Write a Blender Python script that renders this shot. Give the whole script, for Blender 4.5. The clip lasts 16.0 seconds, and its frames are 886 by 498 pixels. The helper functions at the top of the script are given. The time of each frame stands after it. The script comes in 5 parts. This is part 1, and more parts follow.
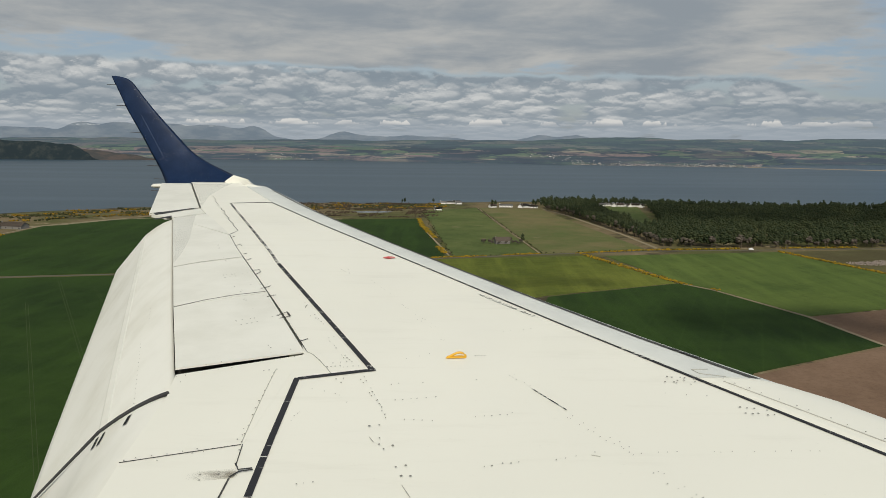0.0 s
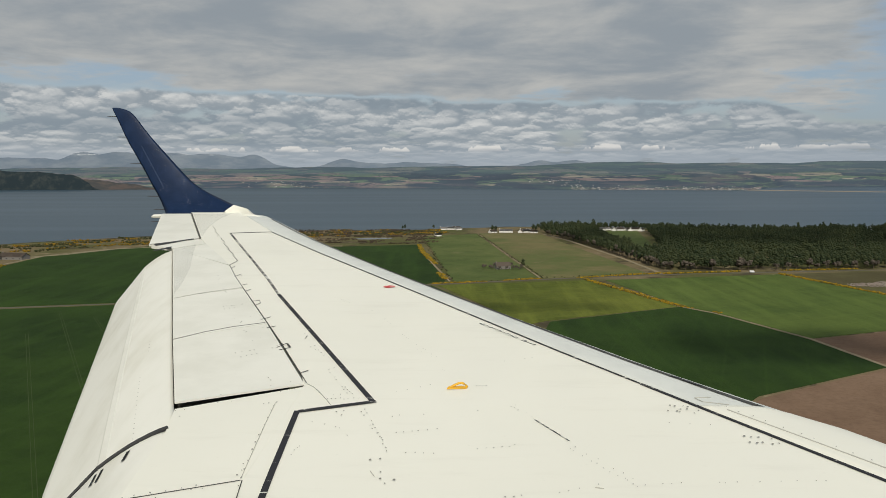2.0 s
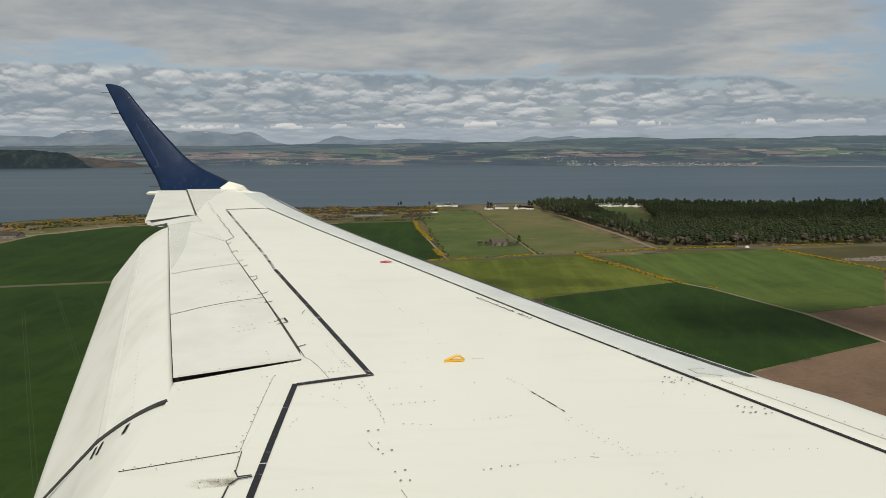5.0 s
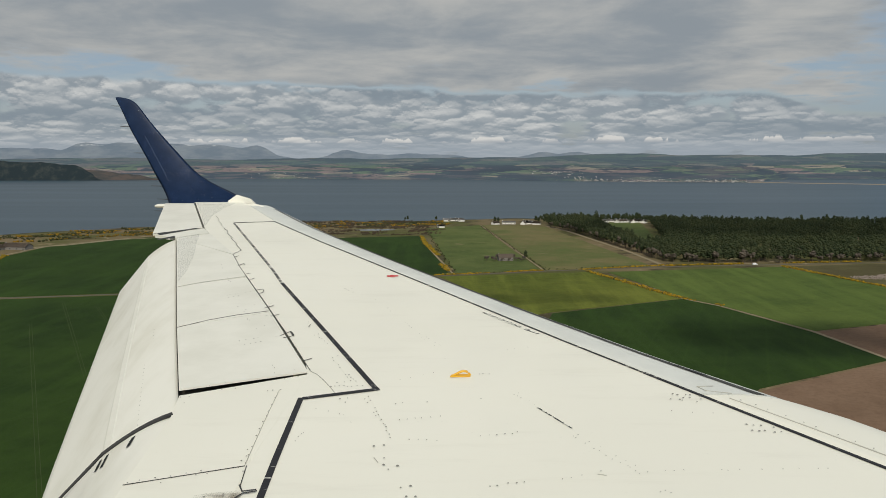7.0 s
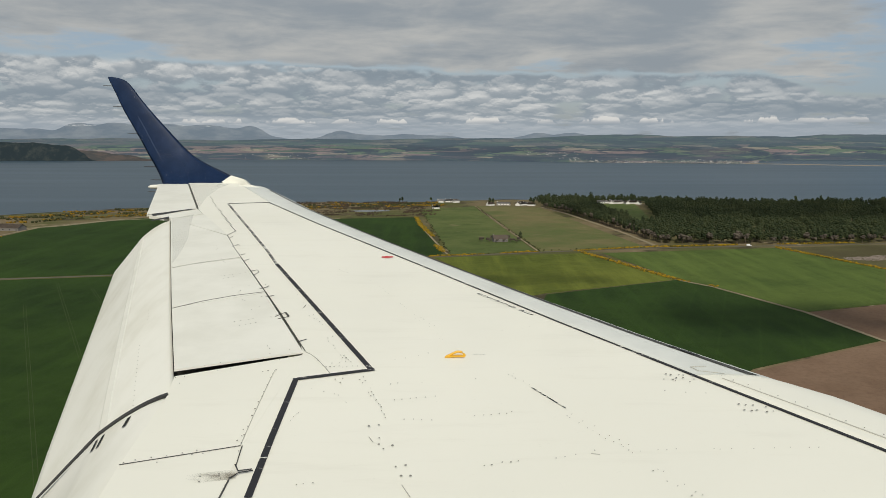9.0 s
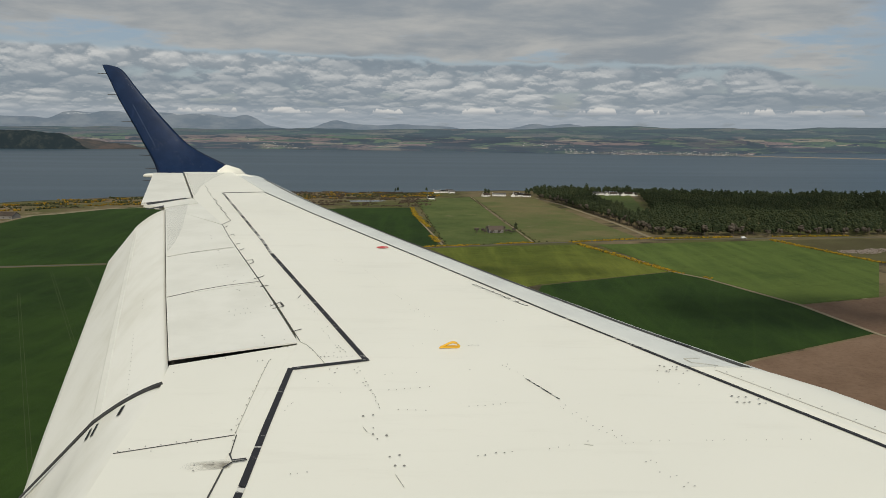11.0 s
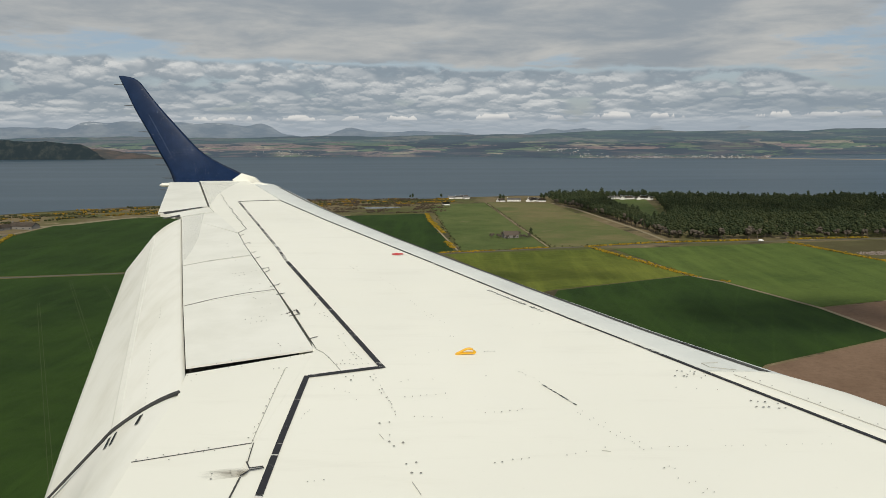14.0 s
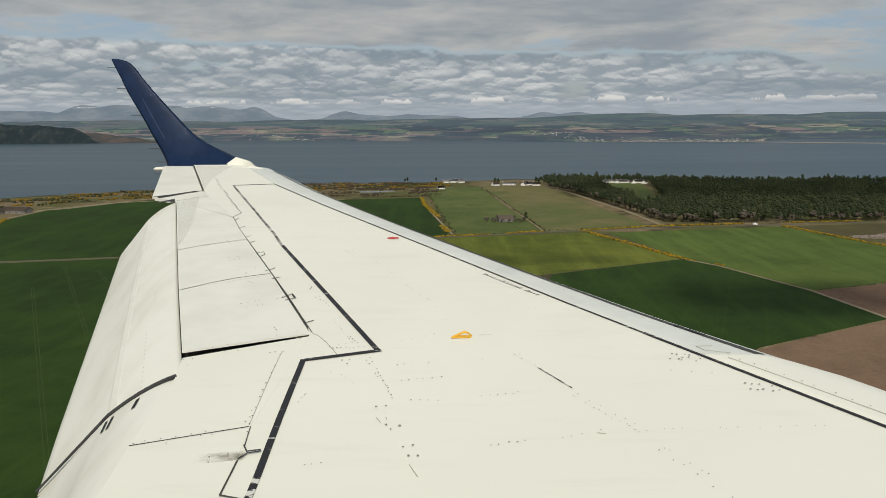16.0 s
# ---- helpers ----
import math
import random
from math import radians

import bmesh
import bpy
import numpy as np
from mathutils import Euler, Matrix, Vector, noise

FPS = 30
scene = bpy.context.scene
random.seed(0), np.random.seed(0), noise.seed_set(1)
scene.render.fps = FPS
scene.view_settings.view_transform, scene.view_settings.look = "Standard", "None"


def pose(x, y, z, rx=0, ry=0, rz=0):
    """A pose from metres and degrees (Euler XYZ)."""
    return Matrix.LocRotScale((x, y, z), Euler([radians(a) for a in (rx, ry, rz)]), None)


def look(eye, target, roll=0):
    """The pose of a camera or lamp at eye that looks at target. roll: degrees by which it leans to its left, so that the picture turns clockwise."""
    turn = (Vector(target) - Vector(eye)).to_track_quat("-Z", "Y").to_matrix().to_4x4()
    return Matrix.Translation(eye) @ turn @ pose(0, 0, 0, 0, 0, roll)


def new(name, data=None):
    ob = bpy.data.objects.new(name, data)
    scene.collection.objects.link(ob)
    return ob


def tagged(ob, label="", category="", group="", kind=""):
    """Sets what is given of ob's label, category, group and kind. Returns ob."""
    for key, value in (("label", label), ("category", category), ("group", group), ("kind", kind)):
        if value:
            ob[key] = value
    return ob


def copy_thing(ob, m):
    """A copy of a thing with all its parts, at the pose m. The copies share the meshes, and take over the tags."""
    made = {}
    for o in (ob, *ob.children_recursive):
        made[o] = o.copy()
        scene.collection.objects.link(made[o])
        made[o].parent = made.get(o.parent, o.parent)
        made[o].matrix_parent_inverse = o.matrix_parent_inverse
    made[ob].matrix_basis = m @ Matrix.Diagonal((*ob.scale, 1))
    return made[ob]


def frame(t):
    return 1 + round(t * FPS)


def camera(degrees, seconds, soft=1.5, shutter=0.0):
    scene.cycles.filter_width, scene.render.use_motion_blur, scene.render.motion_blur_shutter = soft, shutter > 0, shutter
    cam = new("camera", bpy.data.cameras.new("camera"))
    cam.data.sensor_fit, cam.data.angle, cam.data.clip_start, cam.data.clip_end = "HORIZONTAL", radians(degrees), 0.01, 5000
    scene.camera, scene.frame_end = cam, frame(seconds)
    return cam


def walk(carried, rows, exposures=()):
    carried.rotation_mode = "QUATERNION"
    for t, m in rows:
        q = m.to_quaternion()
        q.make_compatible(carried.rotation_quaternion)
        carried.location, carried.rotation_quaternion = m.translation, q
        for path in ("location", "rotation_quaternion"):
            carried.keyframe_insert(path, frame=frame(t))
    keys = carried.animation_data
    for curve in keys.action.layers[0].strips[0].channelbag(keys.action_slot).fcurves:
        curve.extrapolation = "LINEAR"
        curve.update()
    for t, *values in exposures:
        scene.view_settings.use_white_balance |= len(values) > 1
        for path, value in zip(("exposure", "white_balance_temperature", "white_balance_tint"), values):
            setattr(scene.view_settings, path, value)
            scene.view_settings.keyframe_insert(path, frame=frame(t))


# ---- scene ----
cam = camera(58.3, 16.0, soft=0.6)
walk(cam, [
    (0, pose(0.001, 0.000, -0.005, 82.09, -0.42, 0.20)),
    (0.5, pose(0.003, 0.005, -0.000, 83.50, -0.43, 0.21)),
    (1, pose(0.006, -0.002, 0.004, 83.28, -0.27, 0.08)),
    (1.5, pose(0.001, -0.001, 0.004, 83.18, -0.16, 0.05)),
    (2, pose(0.006, 0.011, 0.017, 83.96, 0.21, 0.16)),
    (2.5, pose(0.011, 0.010, 0.016, 85.14, 0.56, 0.48)),
    (3, pose(0.005, 0.013, 0.016, 84.75, 0.34, 0.45)),
    (3.5, pose(0.004, 0.007, 0.008, 84.09, 0.14, 0.20)),
    (4, pose(0.003, 0.007, 0.008, 83.04, 0.11, -0.08)),
    (4.5, pose(0.003, 0.006, 0.022, 82.37, 0.18, -0.19)),
    (5, pose(0.004, -0.006, 0.002, 82.28, 0.43, -0.16)),
    (7.3, pose(0.000, 0.002, 0.000, 83.396, -0.023, 0.465)),
    (7.5, pose(0.001, 0.001, -0.002, 83.069, -0.084, 0.490)),
    (8, pose(0.003, -0.003, -0.003, 81.675, 0.189, 0.289)),
    (8.5, pose(0.004, -0.004, -0.006, 81.487, 0.274, 0.086)),
    (9, pose(-0.000, -0.000, -0.000, 81.98, -0.00, -0.01)),
    (11.3, pose(0.001, 0.000, 0.001, 81.270, -0.400, -0.290)),
    (11.5, pose(0.002, 0.001, -0.001, 81.875, -0.377, -0.151)),
    (12, pose(0.004, 0.000, -0.003, 81.721, -0.365, 0.140)),
    (12.5, pose(0.006, -0.005, -0.004, 82.081, -0.141, 0.216)),
    (13, pose(0.005, 0.001, 0.001, 83.445, 0.122, 0.610)),
    (13.5, pose(0.002, 0.004, 0.004, 83.091, 0.181, 0.810)),
    (14, pose(0.004, 0.002, 0.003, 81.730, 0.360, 0.708)),
    (14.5, pose(0.000, 0.001, 0.004, 80.166, 0.398, 0.454)),
    (15, pose(-0.002, -0.001, 0.004, 79.223, 0.439, 0.244)),
    (15.5, pose(-0.002, 0.000, 0.001, 79.327, 0.703, 0.195)),
    (16, pose(-0.002, 0.002, 0.002, 80.572, 0.371, 0.330)),
], exposures=[(0.0, -0.04), (2.0, 0.0), (5.0, 0.0), (7.4, -0.08), (8.5, 0.06), (9.0, 0.0), (11.4, -0.13), (12.5, -0.08), (13.0, -0.06), (13.5, 0.10), (14.3, 0.03), (15.0, 0.0), (16.0, 0.0)])

# ---- world, sun ----
SUN_AZ, SUN_EL = radians(174.0), radians(42.0)      # clockwise from +y (the way the camera looks)
sun_way = Vector((math.sin(SUN_AZ) * math.cos(SUN_EL), math.cos(SUN_AZ) * math.cos(SUN_EL), math.sin(SUN_EL)))
sun = new("sun", bpy.data.lights.new("sun", "SUN"))
sun.data.energy, sun.data.angle, sun.data.color = 3.1, radians(1.8), (1.0, 0.95, 0.82)
sun.matrix_world = look(sun_way * 50, (0, 0, 0))


class Nodes:
    """Small helper to chain shader nodes."""

    def __init__(self, tree, clear=True):
        self.tree = tree
        if clear:
            tree.nodes.clear()

    def node(self, kind, inputs=(), **props):
        n = self.tree.nodes.new(kind)
        for k, v in props.items():
            setattr(n, k, v)
        for k, v in dict(inputs).items():
            self.put(n.inputs[k], v)
        return n

    def put(self, socket, v):
        if isinstance(v, bpy.types.NodeSocket):
            self.tree.links.new(v, socket)
        elif isinstance(v, (tuple, list)) and len(v) == 3 and socket.type == "RGBA":
            socket.default_value = (*v, 1)
        else:
            socket.default_value = v

    def math(self, op, a, b=0.0, c=0.0, clamp=False):
        return self.node("ShaderNodeMath", {0: a, 1: b, 2: c}, operation=op, use_clamp=clamp).outputs[0]

    def step(self, v, lo, hi, a=0.0, b=1.0):
        return self.node("ShaderNodeMapRange", {0: v, 1: lo, 2: hi, 3: a, 4: b}, interpolation_type="SMOOTHSTEP").outputs[0]

    def mix(self, f, a, b, mode="MIX"):
        n = self.node("ShaderNodeMix", data_type="RGBA", blend_type=mode)
        self.put(n.inputs[0], f), self.put(n.inputs[6], a), self.put(n.inputs[7], b)
        return n.outputs[2]

    def noise(self, vec, scale, detail=4.0, rough=0.55, distort=0.0):
        return self.node("ShaderNodeTexNoise", {"Vector": vec, "Scale": scale, "Detail": detail, "Roughness": rough, "Distortion": distort}).outputs["Fac"]

    def xyz(self, x, y, z=0.0):
        return self.node("ShaderNodeCombineXYZ", {0: x, 1: y, 2: z}).outputs[0]

    def split(self, v):
        return self.node("ShaderNodeSeparateXYZ", {0: v}).outputs


def make_world():
    world = bpy.data.worlds.new("sky")
    scene.world = world
    world.use_nodes = True
    n = Nodes(world.node_tree)
    way = n.node("ShaderNodeTexCoord").outputs["Generated"]
    x, y, z = n.split(way)
    flat = n.math("SQRT", n.math("ADD", n.math("MULTIPLY", x, x), n.math("MULTIPLY", y, y)))
    u = n.math("DIVIDE", x, n.math("MAXIMUM", flat, 0.05))
    v = n.math("DIVIDE", z, n.math("MAXIMUM", flat, 0.05))
    side = n.math("DIVIDE", y, n.math("MAXIMUM", flat, 0.05))
    # clear sky
    sky = n.node("ShaderNodeTexSky", sky_type="NISHITA", sun_disc=False, sun_elevation=SUN_EL, sun_rotation=SUN_AZ, air_density=1.0, dust_density=1.6)
    clear = n.mix(1.0, sky.outputs[0], (0.075, 0.075, 0.078), "MULTIPLY")
    # high broken deck, seen from below in the perspective of a level sheet
    inv = n.math("DIVIDE", 1.0, n.math("ADD", n.math("MAXIMUM", v, 0.0), 0.11))
    sheet = n.xyz(n.math("MULTIPLY", u, inv), n.math("MULTIPLY", side, inv), 0.3)
    deck = n.noise(sheet, 1.5, 6.0, 0.55, 0.4)
    deck_soft = n.noise(sheet, 0.55, 2.0, 0.5)
    deck_fine = n.noise(sheet, 4.5, 5.0, 0.6)
    # small cumulus in rows lower down, smaller towards the horizon
    lift = n.math("MULTIPLY", n.math("LOGARITHM", n.math("ADD", n.math("MAXIMUM", v, 0.0), 0.035), 2.718), 4.3)
    across = n.math("MULTIPLY", u, 19.0)
    deep = n.math("MULTIPLY", side, 19.0)

    def heap(shift, k=1.0, off=0.0):
        """Billowing small clouds: soft heaps with ragged outlines."""
        p = n.xyz(n.math("MULTIPLY_ADD", across, k, off), n.math("MULTIPLY_ADD", lift, k, shift * k), n.math("MULTIPLY", deep, k))
        fine = n.node("ShaderNodeTexNoise", {"Vector": p, "Scale": 0.85, "Detail": 8.0, "Roughness": 0.66})
        warped = n.node("ShaderNodeVectorMath", {0: p, 1: n.node("ShaderNodeVectorMath", {0: fine.outputs["Color"], 3: 1.05}, operation="SCALE").outputs[0]}, operation="ADD").outputs[0]
        cell = n.node("ShaderNodeTexVoronoi", {"Vector": warped, "Scale": 1.15, "Smoothness": 0.25}, feature="SMOOTH_F1").outputs["Distance"]
        return n.math("ADD", n.math("MULTIPLY", n.math("SUBTRACT", 1.0, cell), 0.46), n.math("MULTIPLY", fine.outputs["Fac"], 0.46))

    puff = heap(0.0)
    puff_up = heap(0.20)
    small = heap(0.0, 1.7, 31.0)
    small_up = heap(0.13, 1.7, 31.0)
    broad = n.noise(n.xyz(n.math("MULTIPLY", u, 3.1), n.math("MULTIPLY", lift, 0.9), n.math("MULTIPLY", side, 3.1)), 1.0, 3.0, 0.5)
    tops = n.math("SUBTRACT", puff, puff_up)
    # the clear rift between the deck and the cumulus
    rift_line = n.math("ADD", n.math("MULTIPLY", u, -0.026), 0.080)
    rift_line = n.math("SUBTRACT", rift_line, n.step(u, 0.36, 0.46, 0.0, 0.022))
    wob = n.math("MULTIPLY", n.math("SUBTRACT", puff, 0.5), 0.02)
    above = n.math("SUBTRACT", n.math("ADD", v, wob), rift_line)
    edge = n.math("ADD", above, n.math("MULTIPLY", n.math("SUBTRACT", deck_fine, 0.5), 0.012))
    in_deck = n.step(edge, -0.001, 0.006)
    deck_mix = n.math("ADD", n.math("ADD", n.math("MULTIPLY", deck, 0.48), n.math("MULTIPLY", deck_soft, 0.36)), n.math("MULTIPLY", deck_fine, 0.16))
    deck_tone = n.step(deck_mix, 0.39, 0.63)
    deck_col = n.mix(deck_tone, (0.275, 0.312, 0.345), (0.470, 0.474, 0.460))
    deck_cover = n.step(n.math("ADD", deck_soft, n.math("MULTIPLY", deck_fine, 0.25)), 0.70, 0.80, 1.0, 0.0)
    opening = n.step(n.math("ADD", n.math("SUBTRACT", u, n.math("MULTIPLY", v, 0.25)), n.math("MULTIPLY", n.math("SUBTRACT", deck_fine, 0.5), 0.16)), 0.40, 0.47, 1.0, 0.0)
    deck_cover = n.math("MULTIPLY", deck_cover, opening)
    big_one = n.math("MULTIPLY", n.step(puff, 0.39, 0.48), n.math("ADD", 0.10, n.math("MULTIPLY", n.step(tops, -0.07, 0.14), 0.80)))
    small_one = n.math("MULTIPLY", n.step(small, 0.39, 0.48), n.math("ADD", 0.05, n.math("MULTIPLY", n.step(n.math("SUBTRACT", small, small_up), -0.06, 0.14), 0.80)))
    both = n.math("ADD", n.math("MULTIPLY", n.math("MAXIMUM", big_one, small_one), 0.75), n.math("MULTIPLY", n.math("MINIMUM", big_one, small_one), 0.35))
    both = n.math("MULTIPLY", both, n.step(u, 0.0, 0.30, 0.92, 0.78))
    tone = n.math("ADD", n.math("MULTIPLY", both, n.step(broad, 0.34, 0.62, 0.45, 1.15)), n.step(broad, 0.35, 0.65, 0.0, 0.12), clamp=True)
    puff_col = n.mix(tone, (0.240, 0.288, 0.330), (0.595, 0.608, 0.602))
    haze = n.step(v, 0.004, 0.034, 1.0, 0.0)
    puff_col = n.mix(n.math("MULTIPLY", haze, 0.8), puff_col, (0.345, 0.392, 0.440))
    puff_cover = n.math("MULTIPLY", n.step(puff, 0.23, 0.37), n.step(above, -0.005, 0.001, 1.0, 0.0))
    low = n.mix(puff_cover, n.mix(0.4, clear, (0.40, 0.47, 0.55)), puff_col)
    # a far row of small bright cumulus with level bases
    row = n.noise(n.xyz(n.math("MULTIPLY", u, 30.0), 3.3, n.math("MULTIPLY", side, 30.0)), 1.0, 5.0, 0.55)
    crest = n.math("ADD", n.math("ADD", 0.0135, n.step(n.math("ADD", row, n.math("MULTIPLY", u, 0.10)), 0.41, 0.60, 0.0, 0.0105)), n.math("MULTIPLY", n.math("SUBTRACT", puff, 0.45), 0.014))
    in_row = n.math("MULTIPLY", n.step(v, 0.0155, 0.0175), n.step(n.math("SUBTRACT", crest, v), 0.0, 0.0022))
    row_col = n.mix(n.step(n.math("ADD", v, n.math("MULTIPLY", n.math("SUBTRACT", puff, 0.45), 0.012)), 0.016, 0.023), (0.38, 0.41, 0.44), (0.70, 0.69, 0.66))
    low = n.mix(n.math("MULTIPLY", in_row, 0.9), low, row_col)
    high = n.mix(deck_cover, n.mix(0.55, clear, (0.33, 0.42, 0.52)), deck_col)
    col = n.mix(in_deck, low, high)
    out = n.node("ShaderNodeBackground", {0: col, 1: 1.0})
    n.node("ShaderNodeOutputWorld", {0: out.outputs[0]})


make_world()


# ---- materials ----
def material(name, build, rough=0.8, metal=0.0, bump=None, spec=0.5):
    """build(n, p) gives a colour socket or triple; bump gives (height socket, strength, distance)."""
    m = bpy.data.materials.new(name)
    m.use_nodes = True
    n = Nodes(m.node_tree)
    p = n.node("ShaderNodeTexCoord").outputs["Object"]
    b = n.node("ShaderNodeBsdfPrincipled", {"Metallic": metal, "Specular IOR Level": spec})
    n.put(b.inputs["Base Color"], build(n, p) if callable(build) else build)
    n.put(b.inputs["Roughness"], rough(n, p) if callable(rough) else rough)
    if bump:
        h, s, d = bump(n, p)
        n.put(b.inputs["Normal"], n.node("ShaderNodeBump", {"Strength": s, "Distance": d, "Height": h}).outputs[0])
    n.node("ShaderNodeOutputMaterial", {0: b.outputs[0]})
    return m


def stretched(n, p, sx, sy, sz=1.0):
    return n.node("ShaderNodeMapping", {"Vector": p, "Scale": (sx, sy, sz)}).outputs[0]


def paint_colour(n, p):
    big = n.noise(p, 0.5, 3.0)
    grime = n.noise(stretched(n, p, 1.2, 7.0), 1.0, 6.0, 0.65)
    fine = n.noise(p, 38.0, 3.0)
    c = n.mix(n.step(big, 0.3, 0.7), (0.770, 0.757, 0.672), (0.806, 0.791, 0.705))
    c = n.mix(n.math("MULTIPLY", n.step(grime, 0.52, 0.78), 0.28), c, (0.62, 0.60, 0.52))
    return n.mix(n.math("MULTIPLY", n.step(fine, 0.66, 0.8), 0.18), c, (0.55, 0.54, 0.49))


WHITE = material("white_paint", paint_colour, rough=lambda n, p: n.step(n.noise(p, 3.0, 4.0), 0.3, 0.7, 0.42, 0.58), spec=0.35,
                 bump=lambda n, p: (n.noise(p, 1.6, 2.0), 0.12, 0.02))
SLAT = material("slat_paint", lambda n, p: n.mix(n.step(n.noise(stretched(n, p, 3.0, 3.0), 1.0, 5.0, 0.6), 0.35, 0.75), (0.67, 0.685, 0.645), (0.59, 0.605, 0.575)), rough=0.45, spec=0.4)
PANEL = material("panel_paint", lambda n, p: n.mix(n.step(n.noise(p, 2.2, 5.0, 0.6), 0.35, 0.75), (0.778, 0.768, 0.697), (0.70, 0.69, 0.617)), rough=0.5, spec=0.35)
FLAP = material("flap_paint", lambda n, p: n.mix(n.step(n.noise(stretched(n, p, 3.0, 0.5, 3.0), 1.0, 5.0, 0.6), 0.4, 0.75), (0.78, 0.77, 0.70), (0.66, 0.645, 0.56)), rough=0.48, spec=0.35)
def navy_colour(n, p):
    c = n.mix(n.step(n.noise(p, 4.0, 5.0, 0.6), 0.35, 0.75), (0.003, 0.0135, 0.045), (0.0075, 0.0215, 0.062))
    # lighter vertical sheen painted in as paler upright streaks
    c = n.mix(n.math("MULTIPLY", n.step(n.noise(stretched(n, p, 14.0, 14.0, 1.2), 1.0, 4.0, 0.6), 0.55, 0.75), 0.35), c, (0.02, 0.035, 0.10))
    chips = n.math("MULTIPLY", n.step(n.noise(p, 42.0, 2.0), 0.70, 0.74), n.step(n.noise(p, 2.4, 2.0), 0.48, 0.62))
    return n.mix(chips, c, (0.42, 0.44, 0.48))


NAVY = material("navy_paint", navy_colour, rough=0.34, spec=0.22)
PALE_NAVY = material("pale_navy", (0.055, 0.085, 0.16), rough=0.5)
CHIP = material("paint_chip", (0.5, 0.52, 0.55), rough=0.6)
BLACK = material("worn_black_line", lambda n, p: n.mix(n.step(n.noise(stretched(n, p, 9.0, 26.0), 1.0, 5.0, 0.7), 0.60, 0.66), (0.014, 0.014, 0.018), (0.55, 0.54, 0.5)), rough=0.7)
BLACK_WORN = material("flaking_black_line", lambda n, p: n.mix(n.step(n.noise(stretched(n, p, 9.0, 20.0), 1.0, 5.0, 0.7), 0.50, 0.54), (0.014, 0.014, 0.018), (0.62, 0.61, 0.56)), rough=0.7)
SEAM = material("dark_seam", lambda n, p: n.mix(n.noise(p, 14.0, 3.0), (0.02, 0.02, 0.022), (0.10, 0.095, 0.085)), rough=0.85)
SEAM_FAINT = material("faint_seam", (0.46, 0.45, 0.40), rough=0.8)
RUBBER = material("black_rubber", lambda n, p: n.mix(n.noise(p, 20.0, 3.0), (0.016, 0.016, 0.018), (0.04, 0.04, 0.04)), rough=0.6)
EDGE_DARK = material("dark_leading_edge", lambda n, p: n.mix(n.noise(stretched(n, p, 3.0, 18.0), 1.0, 4.0), (0.035, 0.035, 0.034), (0.11, 0.11, 0.105)), rough=0.7, spec=0.1)
def stain_material():
    m = material("oily_stain", lambda n, p: n.mix(n.noise(p, 20.0, 3.0), (0.16, 0.13, 0.09), (0.26, 0.22, 0.16)), rough=0.7)
    n = m.node_tree
    h = Nodes(n, clear=False)
    p = h.node("ShaderNodeTexCoord").outputs["Generated"]
    x, y, z = h.split(p)
    fx = h.math("MULTIPLY", h.step(x, 0.0, 0.8), h.step(x, 0.9, 1.0, 1.0, 0.0))
    fy = h.math("MULTIPLY", h.step(y, 0.0, 0.45), h.step(y, 0.55, 1.0, 1.0, 0.0))
    a = h.math("MULTIPLY", h.math("MULTIPLY", fx, fy), h.step(h.noise(p, 4.0, 4.0), 0.3, 0.7, 0.05, 0.42))
    b = [k for k in n.nodes if k.type == "BSDF_PRINCIPLED"][0]
    h.put(b.inputs["Alpha"], a)
    return m


STAIN = stain_material()
# faint transparent grey laid over parts of the paint
GREY_OVERLAY = material("dull_film", (0.42, 0.44, 0.45), rough=0.7)
GREY_OVERLAY.node_tree.nodes["Principled BSDF"].inputs["Alpha"].default_value = 0.055
FASTENER = material("fastener_head", lambda n, p: n.mix(n.noise(p, 9.0, 2.0), (0.06, 0.06, 0.055), (0.34, 0.33, 0.29)), rough=0.6)
YELLOW = material("yellow_enamel", lambda n, p: n.mix(n.noise(p, 30.0, 3.0), (0.75, 0.42, 0.02), (0.68, 0.36, 0.02)), rough=0.45)
RED = material("red_marking", lambda n, p: n.mix(n.step(n.noise(p, 40.0, 3.0), 0.5, 0.62), (0.55, 0.04, 0.04), (0.65, 0.35, 0.32)), rough=0.6)
GREY = material("grey_fitting", (0.07, 0.07, 0.075), rough=0.5)


